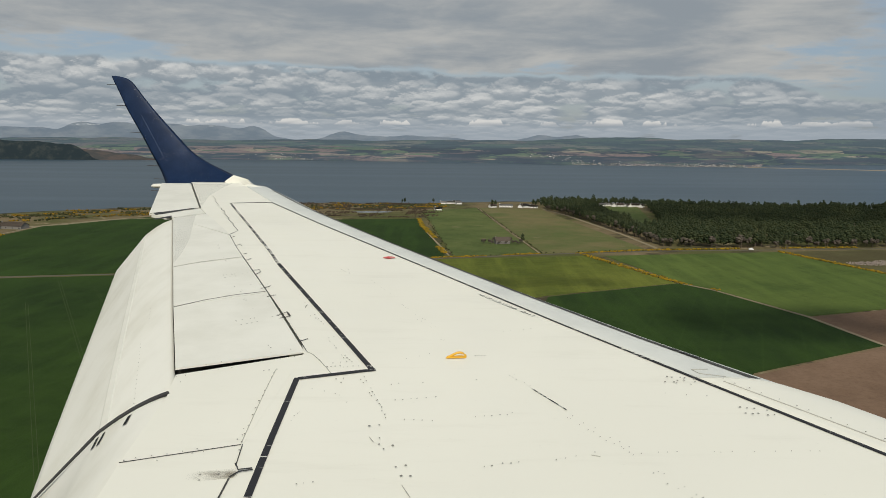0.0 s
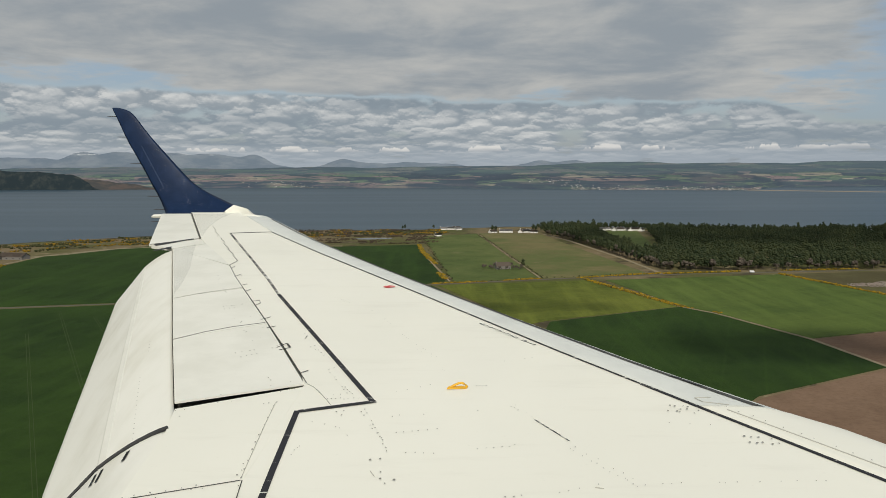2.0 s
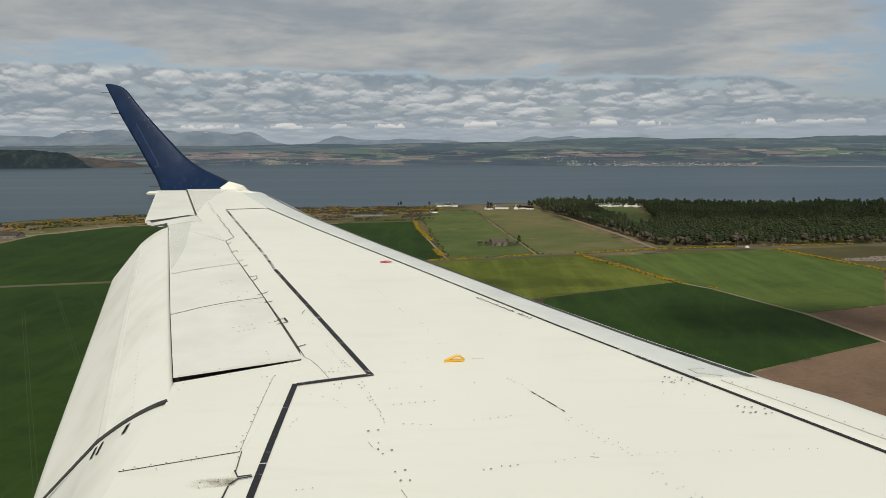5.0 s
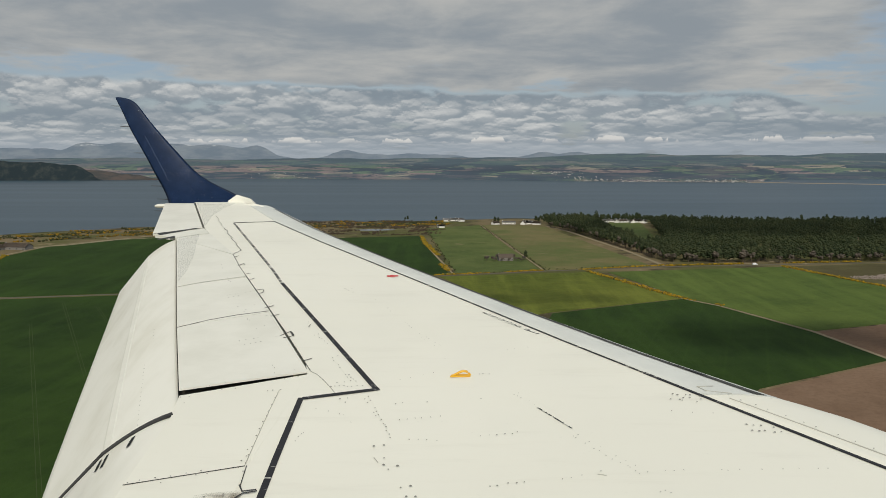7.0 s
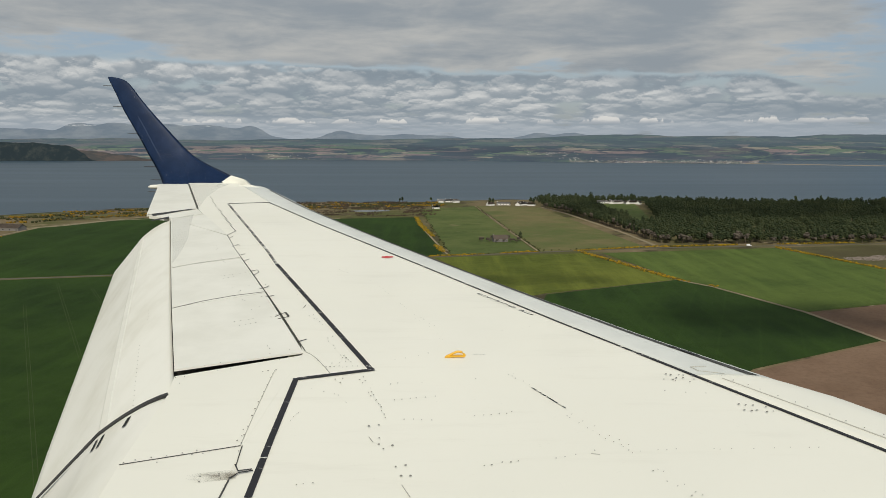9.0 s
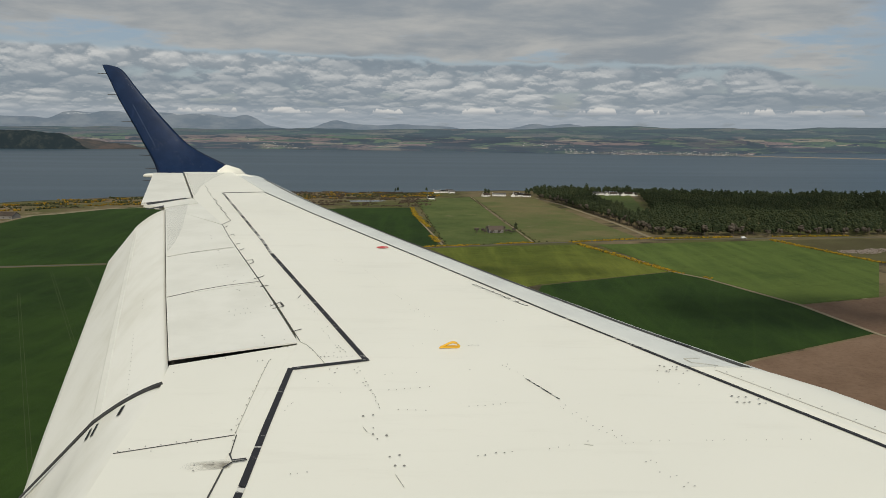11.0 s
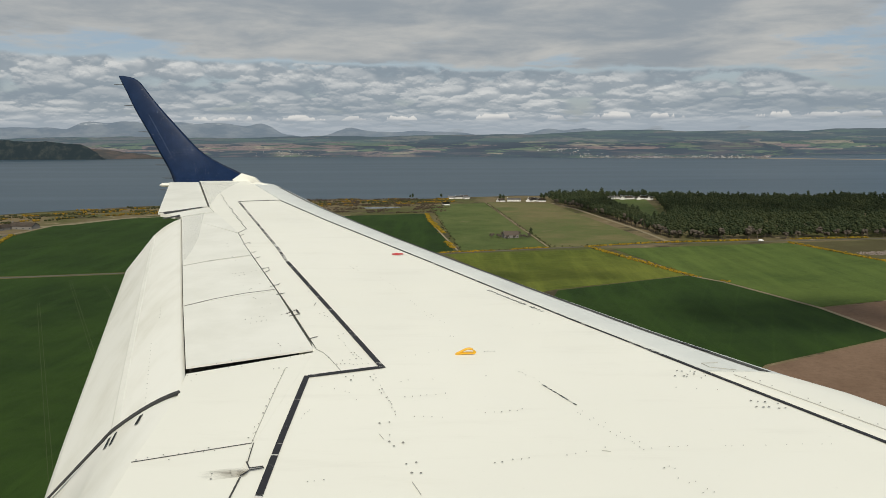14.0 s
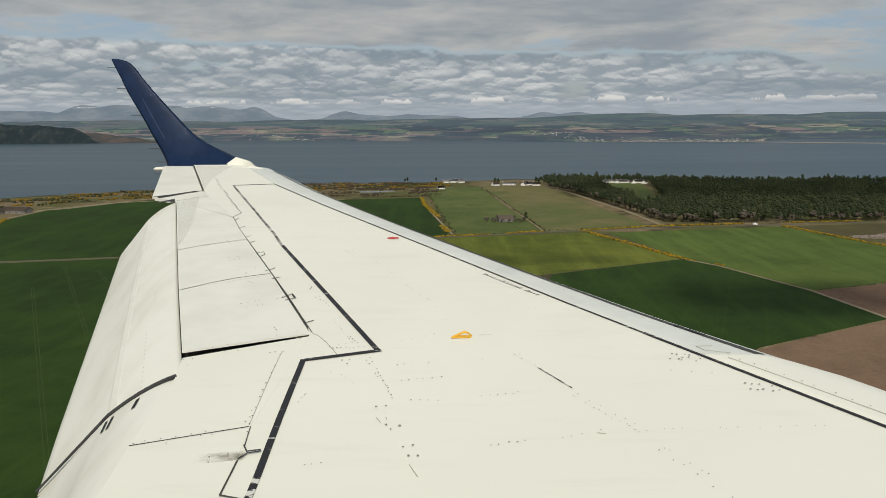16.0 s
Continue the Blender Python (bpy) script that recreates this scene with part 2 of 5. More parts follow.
def crop(name, a, b, rows=0.0, turn=0.0, dark=(0.03, 0.05, 0.015), bare=0.0):
    def colour(n, p):
        base = n.mix(n.step(n.noise(p, 0.012, 8.0, 0.62), 0.32, 0.68), a, b)
        base = n.mix(n.math("MULTIPLY", n.step(n.noise(p, 0.055, 6.0, 0.6, 0.6), 0.45, 0.7), 0.35), base, tuple(k * 0.62 for k in a))
        if bare:
            spots = n.math("MULTIPLY", n.step(n.noise(stretched(n, p, 0.03, 0.06), 1.0, 6.0, 0.65), 0.60, 0.72), bare)
            base = n.mix(spots, base, (0.21, 0.175, 0.095))
        base = n.mix(n.math("MULTIPLY", n.step(n.noise(p, 0.35, 5.0, 0.7), 0.4, 0.75), 0.35), base, dark)
        if rows:
            w = n.node("ShaderNodeTexWave", {"Vector": n.node("ShaderNodeMapping", {"Vector": p, "Rotation": (0, 0, radians(turn))}).outputs[0], "Scale": rows, "Distortion": 1.5, "Detail": 2.0, "Detail Scale": 0.4}).outputs["Fac"]
            base = n.mix(n.math("MULTIPLY", w, 0.14), base, b)
            lines = n.node("ShaderNodeTexWave", {"Vector": n.node("ShaderNodeMapping", {"Vector": p, "Rotation": (0, 0, radians(turn + 3))}).outputs[0], "Scale": 0.0135, "Distortion": 0.12, "Detail": 1.0}).outputs["Fac"]
            base = n.mix(n.math("MULTIPLY", n.step(lines, 0.985, 0.998), 0.10), base, tuple(min(1.0, k * 1.8) for k in b))
            along = n.node("ShaderNodeMapping", {"Vector": p, "Rotation": (0, 0, radians(turn)), "Scale": (0.07, 0.006, 1.0)}).outputs[0]
            streak = n.step(n.noise(along, 1.0, 5.0, 0.65), 0.42, 0.72)
            base = n.mix(n.math("MULTIPLY", streak, 0.55), base, tuple(min(1.0, k * 1.35) for k in b))
        return base
    return material(name, colour, rough=0.95, spec=0.1, bump=lambda n, p: (n.noise(p, 0.8, 4.0, 0.7), 0.6, 0.4))


CROP_DARK = crop("winter_wheat", (0.0140, 0.032, 0.0062), (0.026, 0.052, 0.0088), 0.02, 18)
CROP_GREEN = crop("spring_barley", (0.058, 0.090, 0.020), (0.086, 0.120, 0.027), 0.02, 62)
CROP_OLIVE = crop("grass_ley", (0.072, 0.092, 0.014), (0.125, 0.140, 0.024), 0.03, 62)
PASTURE = crop("pasture", (0.062, 0.094, 0.024), (0.112, 0.132, 0.042), dark=(0.12, 0.11, 0.06), bare=0.6)
PASTURE_DRY = crop("dry_pasture", (0.158, 0.138, 0.060), (0.080, 0.110, 0.031), dark=(0.15, 0.12, 0.07), bare=0.8)
SOIL = crop("ploughed_soil", (0.17, 0.108, 0.070), (0.215, 0.142, 0.095), 0.0, 30, dark=(0.07, 0.042, 0.026))
ROUGH_GRASS = crop("rough_grass", (0.075, 0.066, 0.030), (0.105, 0.098, 0.042), dark=(0.05, 0.04, 0.022), bare=0.5)
TRAM = crop("wheel_track", (0.062, 0.082, 0.030), (0.048, 0.068, 0.024))
SAND_TRACK = crop("sandy_track", (0.30, 0.24, 0.16), (0.22, 0.19, 0.12), dark=(0.16, 0.14, 0.08))
ROAD = crop("road_surface", (0.13, 0.115, 0.09), (0.10, 0.095, 0.075), dark=(0.10, 0.10, 0.06))


def heath_colour(n, p):
    c = n.mix(n.step(n.noise(p, 0.006, 4.0), 0.4, 0.62), (0.085, 0.088, 0.03), (0.17, 0.13, 0.075))
    c = n.mix(n.step(n.noise(p, 0.02, 5.0, 0.65), 0.52, 0.64), c, (0.06, 0.05, 0.03))
    return n.mix(n.step(n.noise(p, 0.03, 4.0, 0.6, 0.5), 0.62, 0.70), c, (0.26, 0.21, 0.13))


HEATH = material("links_heath", heath_colour, rough=0.95, spec=0.1, bump=lambda n, p: (n.noise(p, 0.12, 5.0, 0.7), 0.8, 2.0))


def hill_colour(n, p):
    cells = n.node("ShaderNodeTexVoronoi", {"Vector": stretched(n, p, 0.0058, 0.0012, 0.085), "Scale": 1.0, "Randomness": 0.9})
    pick = n.split(cells.outputs["Color"])[0]
    ramp = n.node("ShaderNodeValToRGB", {0: pick})
    ramp.color_ramp.interpolation = "CONSTANT"
    e = ramp.color_ramp.elements
    e[0].position, e[0].color = 0.0, (0.040, 0.058, 0.045, 1)
    e[1].position, e[1].color = 0.30, (0.215, 0.155, 0.125, 1)
    for pos, col in ((0.42, (0.115, 0.155, 0.075, 1)), (0.62, (0.060, 0.085, 0.055, 1)), (0.76, (0.290, 0.250, 0.165, 1)), (0.87, (0.085, 0.120, 0.060, 1))):
        x = e.new(pos)
        x.color = col
    c = n.mix(n.step(n.noise(stretched(n, p, 0.004, 0.001, 0.05), 1.0, 7.0, 0.68), 0.50, 0.54), ramp.outputs[0], (0.036, 0.042, 0.038))
    # strips of stubble and tilled ground, more of them towards the drier end of the shore
    dry = n.step(n.split(p)[0], -900.0, 600.0, 1.0, 0.30)
    tan = n.math("MULTIPLY", n.step(n.noise(stretched(n, p, 0.0026, 0.0016, 0.06), 1.0, 5.0, 0.6), 0.535, 0.56), dry)
    c = n.mix(tan, c, (0.205, 0.150, 0.120))
    fine = n.node("ShaderNodeTexVoronoi", {"Vector": stretched(n, p, 0.016, 0.003, 0.22), "Scale": 1.0}, feature="DISTANCE_TO_EDGE").outputs["Distance"]
    hedge = n.math("MULTIPLY", n.step(fine, 0.0, 0.09, 1.0, 0.0), n.step(n.noise(p, 0.02, 2.0), 0.45, 0.55))
    c = n.mix(n.math("MULTIPLY", hedge, 0.7), c, (0.035, 0.045, 0.038))
    c = n.mix(n.math("MULTIPLY", n.step(n.noise(stretched(n, p, 0.03, 0.004, 0.3), 1.0, 4.0, 0.7), 0.56, 0.64), 0.5), c, (0.035, 0.047, 0.042))
    # woods on the steep bank along the shore
    h = n.split(p)[2]
    wood = n.math("MULTIPLY", n.step(n.math("ADD", h, n.math("MULTIPLY", n.noise(p, 0.01, 3.0), 24.0)), 36.0, 46.0, 1.0, 0.0), n.step(n.noise(p, 0.003, 2.0), 0.40, 0.52, 0.15, 0.65))
    c = n.mix(wood, c, (0.030, 0.037, 0.036))
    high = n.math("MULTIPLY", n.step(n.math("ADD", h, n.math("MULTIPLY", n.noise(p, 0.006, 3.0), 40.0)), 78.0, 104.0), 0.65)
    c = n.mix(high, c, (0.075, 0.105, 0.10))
    # distance haze painted in: the whole colour goes a quarter towards blue
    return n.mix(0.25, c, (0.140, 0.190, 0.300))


HILL = material("far_farmland_hazed", hill_colour, rough=1.0, spec=0.0)
HEADLAND = material("wooded_headland", lambda n, p: n.mix(n.step(n.noise(p, 0.02, 5.0, 0.7), 0.45, 0.7), (0.022, 0.032, 0.038), (0.045, 0.054, 0.054)), rough=1.0, spec=0.0)


MOOR = material("brown_moor", lambda n, p: n.mix(n.step(n.noise(stretched(n, p, 0.01, 0.01, 0.06), 1.0, 5.0, 0.7), 0.42, 0.6), (0.055, 0.058, 0.060), (0.088, 0.074, 0.070)), rough=1.0, spec=0.0)


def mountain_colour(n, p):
    # aerial haze over the ridges is painted in as a blue-grey base
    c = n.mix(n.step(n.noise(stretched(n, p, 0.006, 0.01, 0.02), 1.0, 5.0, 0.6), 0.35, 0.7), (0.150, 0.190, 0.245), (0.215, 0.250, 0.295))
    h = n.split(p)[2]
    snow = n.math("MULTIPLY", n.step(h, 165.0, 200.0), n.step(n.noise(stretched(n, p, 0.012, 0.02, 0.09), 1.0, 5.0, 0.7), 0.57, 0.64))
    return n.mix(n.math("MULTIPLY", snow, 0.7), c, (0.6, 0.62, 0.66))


MOUNTAIN = material("haze_blue_ridge", mountain_colour, rough=1.0, spec=0.0)
WATER = material("firth_water", lambda n, p: n.mix(n.step(n.noise(stretched(n, p, 0.0006, 0.006, 0.0), 1.0, 4.0, 0.6), 0.35, 0.7), (0.020, 0.048, 0.072), (0.043, 0.076, 0.106)), rough=0.40, spec=0.24,
                 bump=lambda n, p: (n.noise(stretched(n, p, 0.05, 0.08, 0.0), 1.0, 5.0, 0.65), 0.22, 1.2))
POND = material("pond_water", (0.05, 0.055, 0.06), rough=0.15)
SAND = material("beach_sand", lambda n, p: n.mix(n.noise(p, 0.03, 4.0), (0.30, 0.24, 0.17), (0.22, 0.18, 0.13)), rough=0.95)
HARL = material("white_harling", lambda n, p: n.mix(n.noise(p, 0.8, 4.0), (0.78, 0.76, 0.72), (0.66, 0.64, 0.60)), rough=0.9)
BROWN_ROOF = material("brown_tiles", lambda n, p: n.mix(n.noise(p, 1.2, 4.0), (0.075, 0.055, 0.042), (0.11, 0.085, 0.065)), rough=0.85)
STONE = material("grey_stone", lambda n, p: n.mix(n.noise(p, 1.5, 4.0), (0.22, 0.20, 0.18), (0.15, 0.14, 0.13)), rough=0.9)
RUBBLE = material("pale_rubble", lambda n, p: n.mix(n.noise(p, 0.5, 5.0, 0.7), (0.34, 0.275, 0.235), (0.17, 0.14, 0.12)), rough=0.95)
SLATE = material("slate_roof", lambda n, p: n.mix(n.noise(p, 1.2, 4.0), (0.15, 0.14, 0.135), (0.20, 0.19, 0.18)), rough=0.8)
TOWN = material("town_walls", lambda n, p: n.mix(n.step(n.node("ShaderNodeNewGeometry").outputs["Random Per Island"], 0.30, 1.0), (0.09, 0.085, 0.085), (0.50, 0.48, 0.46)), rough=0.9)
PANE = material("window_pane", (0.03, 0.035, 0.04), rough=0.15)
VAPOUR = material("cloud_vapour", lambda n, p: n.mix(n.noise(p, 0.05, 3.0), (0.8, 0.8, 0.8), (0.7, 0.7, 0.72)), rough=1.0, spec=0.0)
VAN = material("van_paint", (0.8, 0.8, 0.8), rough=0.4)


def leafy(name, a, b, stand=0.0):
    def colour(n, p):
        isl = n.node("ShaderNodeNewGeometry").outputs["Random Per Island"]
        rnd = n.node("ShaderNodeObjectInfo").outputs["Random"]
        c = n.mix(n.math("POWER", isl, 1.3), a, b)
        c = n.mix(n.math("MULTIPLY", n.step(n.noise(p, 0.018, 4.0, 0.6), 0.42, 0.66), stand), c, n.mix(1.0, b, (1.35, 1.2, 1.05), "MULTIPLY"))
        return n.mix(n.math("MULTIPLY", rnd, 0.4), c, a)
    return material(name, colour, rough=0.95, spec=0.1)


PINE = leafy("pine_needles", (0.025, 0.037, 0.019), (0.072, 0.082, 0.038), 0.35)
BARE = leafy("bare_twigs", (0.066, 0.056, 0.046), (0.118, 0.098, 0.078))
BUSH = leafy("dark_scrub", (0.035, 0.042, 0.018), (0.065, 0.062, 0.028))
GORSE = leafy("gorse_blossom", (0.30, 0.19, 0.014), (0.055, 0.058, 0.018))
GORSE_DULL = leafy("sparse_gorse", (0.24, 0.14, 0.016), (0.060, 0.056, 0.020))
HEATHER = leafy("brown_heather", (0.055, 0.042, 0.030), (0.095, 0.072, 0.048))
BARK = material("pine_bark", lambda n, p: n.mix(n.noise(p, 2.0, 4.0), (0.12, 0.085, 0.06), (0.07, 0.055, 0.045)), rough=0.95)


# ---- building helpers ----
def part(name, bm, mat, parent=None, label="", smooth=False):
    """Links a bmesh as one mesh object under a thing or a part."""
    me = bpy.data.meshes.new(name)
    if smooth:
        for f in bm.faces:
            f.smooth = True
        for f in [f for f in bm.faces if len(f.verts) > 4]:
            f.smooth = False
            for e in f.edges:
                e.smooth = False
    bm.to_mesh(me)
    bm.free()
    me.materials.append(mat)
    ob = new(name, me)
    if parent is not None:
        ob.parent = parent
    if label:
        tagged(ob, label)
    return ob


def thing(name, label, category, group="", kind=""):
    return tagged(new(name), label, category, group, kind)


def lerp(a, b, f):
    return a + (b - a) * f


def pw(pairs, y):
    """Piecewise linear value at y of (y, value) pairs."""
    if y <= pairs[0][0]:
        (y0, v0), (y1, v1) = pairs[0], pairs[1]
        return v0 + (v1 - v0) * (y - y0) / (y1 - y0)
    for (y0, v0), (y1, v1) in zip(pairs, pairs[1:]):
        if y <= y1:
            return v0 + (v1 - v0) * (y - y0) / (y1 - y0)
    (y0, v0), (y1, v1) = pairs[-2], pairs[-1]
    return v0 + (v1 - v0) * (y - y0) / (y1 - y0)


def sheet_mesh(bm, rows):
    """Quads between rows of points."""
    grid = [[bm.verts.new(p) for p in row] for row in rows]
    for a, b in zip(grid, grid[1:]):
        for i in range(len(a) - 1):
            bm.faces.new((a[i], a[i + 1], b[i + 1], b[i]))
    return grid


def slab(points, thick):
    """A flat piece with the given top outline and a thickness, its top edge a little rounded."""
    bm = bmesh.new()
    top = bm.faces.new([bm.verts.new(p) for p in points])
    bm.normal_update()
    if top.normal.z < 0:
        top.normal_flip()
    low = bmesh.ops.extrude_face_region(bm, geom=[top])
    bmesh.ops.translate(bm, verts=[v for v in low["geom"] if isinstance(v, bmesh.types.BMVert)], vec=(0, 0, -thick))
    bmesh.ops.recalc_face_normals(bm, faces=bm.faces)
    return bm


def tube(bm, points, radius, sides=6):
    """A tube through points; radius may be a number or one for each point."""
    rings = []
    pts = [Vector(p) for p in points]
    for i, p in enumerate(pts):
        d = (pts[min(i + 1, len(pts) - 1)] - pts[max(i - 1, 0)]).normalized()
        a = d.orthogonal().normalized()
        b = d.cross(a)
        r = radius[i] if isinstance(radius, (list, tuple)) else radius
        rings.append([bm.verts.new(p + (a * math.cos(2 * math.pi * k / sides) + b * math.sin(2 * math.pi * k / sides)) * r) for k in range(sides)])
    for r0, r1 in zip(rings, rings[1:]):
        for k in range(sides):
            bm.faces.new((r0[k], r0[(k + 1) % sides], r1[(k + 1) % sides], r1[k]))
    bm.faces.new(rings[0][::-1])
    bm.faces.new(rings[-1])


def box(bm, x0, y0, z0, x1, y1, z1):
    v = [bm.verts.new((x, y, z)) for z in (z0, z1) for y in (y0, y1) for x in (x0, x1)]
    for f in ((0, 2, 3, 1), (4, 5, 7, 6), (0, 1, 5, 4), (2, 6, 7, 3), (0, 4, 6, 2), (1, 3, 7, 5)):
        bm.faces.new([v[i] for i in f])


# ---- the wing ----
TILT = math.tan(radians(4.0))          # dihedral of the upper skin


def skin_z(y, drop=0.0):
    return -1.6 + TILT * y - drop


def on(x, y, lift=0.0):
    return Vector((x, y, skin_z(y) + lift))


# plan outlines as (y, x): y runs out along the span, x towards the nose of the aircraft
NOSE = [(1.0, 3.95), (2.0, 3.36), (3.0, 2.79), (3.3, 2.63), (3.6, 2.48), (3.8, 2.37), (4.0, 2.25), (4.1, 2.18), (4.2, 2.10), (4.27, 2.00), (4.5, 1.825), (5.0, 1.46), (5.5, 1.14), (6.0, 0.81), (7.0, 0.185), (8.0, -0.415), (9.0, -0.98), (10.0, -1.54), (11.0, -2.045), (11.6, -2.34), (12.4, -2.76)]
FRONT_LINE = [(1.0, 3.3), (3.34, 1.95), (4.18, 1.43), (5.24, 0.78), (6.90, -0.19), (9.01, -1.44), (10.54, -2.30), (12.5, -3.2)]
HINGE = [(1.0, -0.84), (2.93, -0.88), (3.38, -0.90), (4.59, -0.84), (4.633, -0.819), (5.420, -1.124), (6.451, -1.539), (7.616, -2.011), (8.271, -2.254), (9.93, -3.06), (12.5, -3.99)]
SPOILER_EDGE = [(4.24, -1.48), (5.57, -1.94), (6.84, -2.37), (9.27, -3.19)]

wing = thing("aircraft_wing", "white airliner wing with navy blue winglet and lowered flaps", "wing")


def build_skin():
    # upper skin between the hinge line and the front line, a slightly arched sheet, with the underside
    rows = []
    ys = [1.0 + 11.6 * i / 58 for i in range(59)]
    for y in ys:
        a, b = pw(HINGE, y), pw(FRONT_LINE, y)
        thick = lerp(0.42, 0.13, (y - 1.0) / 11.6)
        row = []
        for k in range(9):
            f = k / 8
            row.append((lerp(a, b, f), y, skin_z(y)))
        for k in range(8, -1, -1):
            f = k / 8
            row.append((lerp(a, b, f), y, skin_z(y) - thick * (0.75 + 0.25 * math.sin(math.pi * f))))
        row.append(row[0])
        rows.append(row)
    bm = bmesh.new()
    grid = sheet_mesh(bm, rows)
    bmesh.ops.remove_doubles(bm, verts=bm.verts, dist=0.0005)
    ends = [e for e in bm.edges if e.is_boundary]
    bmesh.ops.holes_fill(bm, edges=ends)
    bmesh.ops.recalc_face_normals(bm, faces=bm.faces)
    part("wing_skin", bm, WHITE, wing, "smooth white painted upper wing skin")


build_skin()


def nose_profile(y0, y1, name, label, mat, lift=0.0, gap=0.0):
    """The rounded front of the wing from the front line to the nose and round below."""
    bm = bmesh.new()
    rows = []
    count = max(4, int((y1 - y0) / 0.2))
    for i in range(count + 1):
        y = lerp(y0, y1, i / count)
        a, b = pw(FRONT_LINE, y) + gap, pw(NOSE, y)
        w = b - a
        thick = lerp(0.30, 0.11, (y - 1.0) / 11.6)
        row = []
        for k in range(13):
            f = k / 12
            ang = f * math.pi / 2
            row.append((a + w * (0.4 * f + 0.6 * math.sin(ang)), y, skin_z(y) + lift - thick * 0.5 * (1 - math.cos(ang)) ** 1.6))
        for k in range(11, -1, -1):
            f = k / 12
            ang = f * math.pi / 2
            row.append((a + w * (0.4 * f + 0.6 * math.sin(ang)), y, skin_z(y) + lift - thick + thick * 0.5 * (1 - math.cos(ang)) ** 1.6))
        row.append(row[0])
        rows.append(row)
    sheet_mesh(bm, rows)
    bmesh.ops.remove_doubles(bm, verts=bm.verts, dist=0.0005)
    bmesh.ops.holes_fill(bm, edges=[e for e in bm.edges if e.is_boundary])
    bmesh.ops.recalc_face_normals(bm, faces=bm.faces)
    return part(name, bm, mat, wing, label, smooth=True)


nose_profile(4.27, 12.3, "slat", "pale grey leading-edge slat", SLAT, gap=0.012)
nose_profile(1.0, 4.25, "root_fairing", "white rounded fairing at the wing root", WHITE, gap=0.004)


def edge_strip():
    """Dark strip along the very front of the slat."""
    bm = bmesh.new()
    rows = []
    for i in range(41):
        y = lerp(4.28, 11.9, i / 40)
        a, b = pw(FRONT_LINE, y) + 0.012, pw(NOSE, y)
        thick = lerp(0.30, 0.11, (y - 1.0) / 11.6)
        row = []
        for k in range(6):
            f = lerp(lerp(0.40, 0.57, (y - 4.3) / 7.0), lerp(0.50, 0.66, (y - 4.3) / 7.0), k / 5)
            ang = f * math.pi / 2
            row.append((a + (b - a) * (0.4 * f + 0.6 * math.sin(ang)) + 0.002, y, skin_z(y) + 0.003 - thick * 0.5 * (1 - math.cos(ang)) ** 1.6))
        rows.append(row)
    sheet_mesh(bm, rows[::-1])
    part("leading_edge_strip", bm, EDGE_DARK, wing, "dark strip along the front edge", smooth=True)


edge_strip()
bm = bmesh.new()
for y0, y1 in ((4.60, 4.70), (4.73, 4.77)):
    pts = []
    for y, f in ((y0, 0.425), (y1, 0.425), (y1, 0.49), (y0, 0.49)):
        a, c = pw(FRONT_LINE, y) + 0.012, pw(NOSE, y)
        ang = f * math.pi / 2
        pts.append(bm.verts.new((a + (c - a) * (0.4 * f + 0.6 * math.sin(ang)), y, skin_z(y) + 0.007 - lerp(0.30, 0.11, (y - 1.0) / 11.6) * 0.5 * (1 - math.cos(ang)) ** 1.6)))
    bm.faces.new(pts)
part("slat_slot", bm, RUBBER, wing, "small dark slot in the slat")


def spoiler(corners, name="spoiler"):
    bm = slab([on(x, y, 0.004) for x, y in corners], 0.010)
    return part(name, bm, PANEL, wing)


def edge_pt(y):
    return pw(SPOILER_EDGE, y), y


def hinge_pt(y, back=0.012):
    return pw(HINGE, y) - back, y


g = 0.006
for (ya0, yb0), (ya1, yb1) in (((4.315, 4.615), (5.57, 5.97)), ((5.57, 5.97), (6.84, 7.17)), ((6.84, 7.17), (9.27, 8.25))):
    spoiler([edge_pt(ya0 + g), hinge_pt(yb0 + g), hinge_pt(yb1 - g), edge_pt(ya1 - g)])
# fixed skin outboard of the spoilers, and the aileron
part("trailing_edge_skin", slab([on(pw(HINGE, 8.26) + 0.004, 8.26, 0.0035), on(pw(HINGE, 9.6) + 0.004, 9.6, 0.0035), on(*edge_pt(9.262), 0.0035)], 0.03), PANEL, wing)
part("trailing_edge_skin", slab([on(-3.53, 9.50, 0.003), on(-3.21, 9.29, 0.003), on(-2.92, 9.62, 0.003), on(-3.08, 9.97, 0.003)], 0.035), PANEL, wing)
part("aileron", slab([on(-3.60, 9.62, 0.0), on(-3.115, 10.03, 0.0), on(-4.00, 12.47, 0.0), on(-4.45, 12.47, 0.0)], 0.03), PANEL, wing, "white painted aileron")
# inboard fixed panels
part("fixed_panel", slab([on(-1.475, 4.228, 0.002), on(-0.832, 4.575, 0.001), on(-0.893, 3.385, 0.001), on(-1.37, 3.205, 0.002), on(-1.42, 3.93, 0.002)], 0.03), WHITE, wing)
part("fixed_panel", slab([on(-1.37, 3.201, 0.002), on(-0.893, 3.381, 0.0015), on(-0.873, 2.93, 0.0015), on(-0.833, 1.0, 0.0015), on(-1.22, 1.0, 0.002), on(-1.34, 2.9, 0.002)], 0.03), WHITE, wing)
# dark cove below the spoilers
part("cove", slab([on(-1.60, 3.9, -0.13), on(-0.75, 4.3, -0.13), on(-2.9, 9.9, -0.10), on(-3.3, 9.3, -0.10)], 0.05), SEAM, wing, "dark cove behind the spoilers")


def flap_drop(c):
    """Share of the flap's droop at the chord share c: a rounded front, a crease, a flat rear."""
    return 0.30 * (c / 0.52) ** 1.7 if c < 0.52 else 0.30 + 0.70 * (c - 0.52) / 0.48


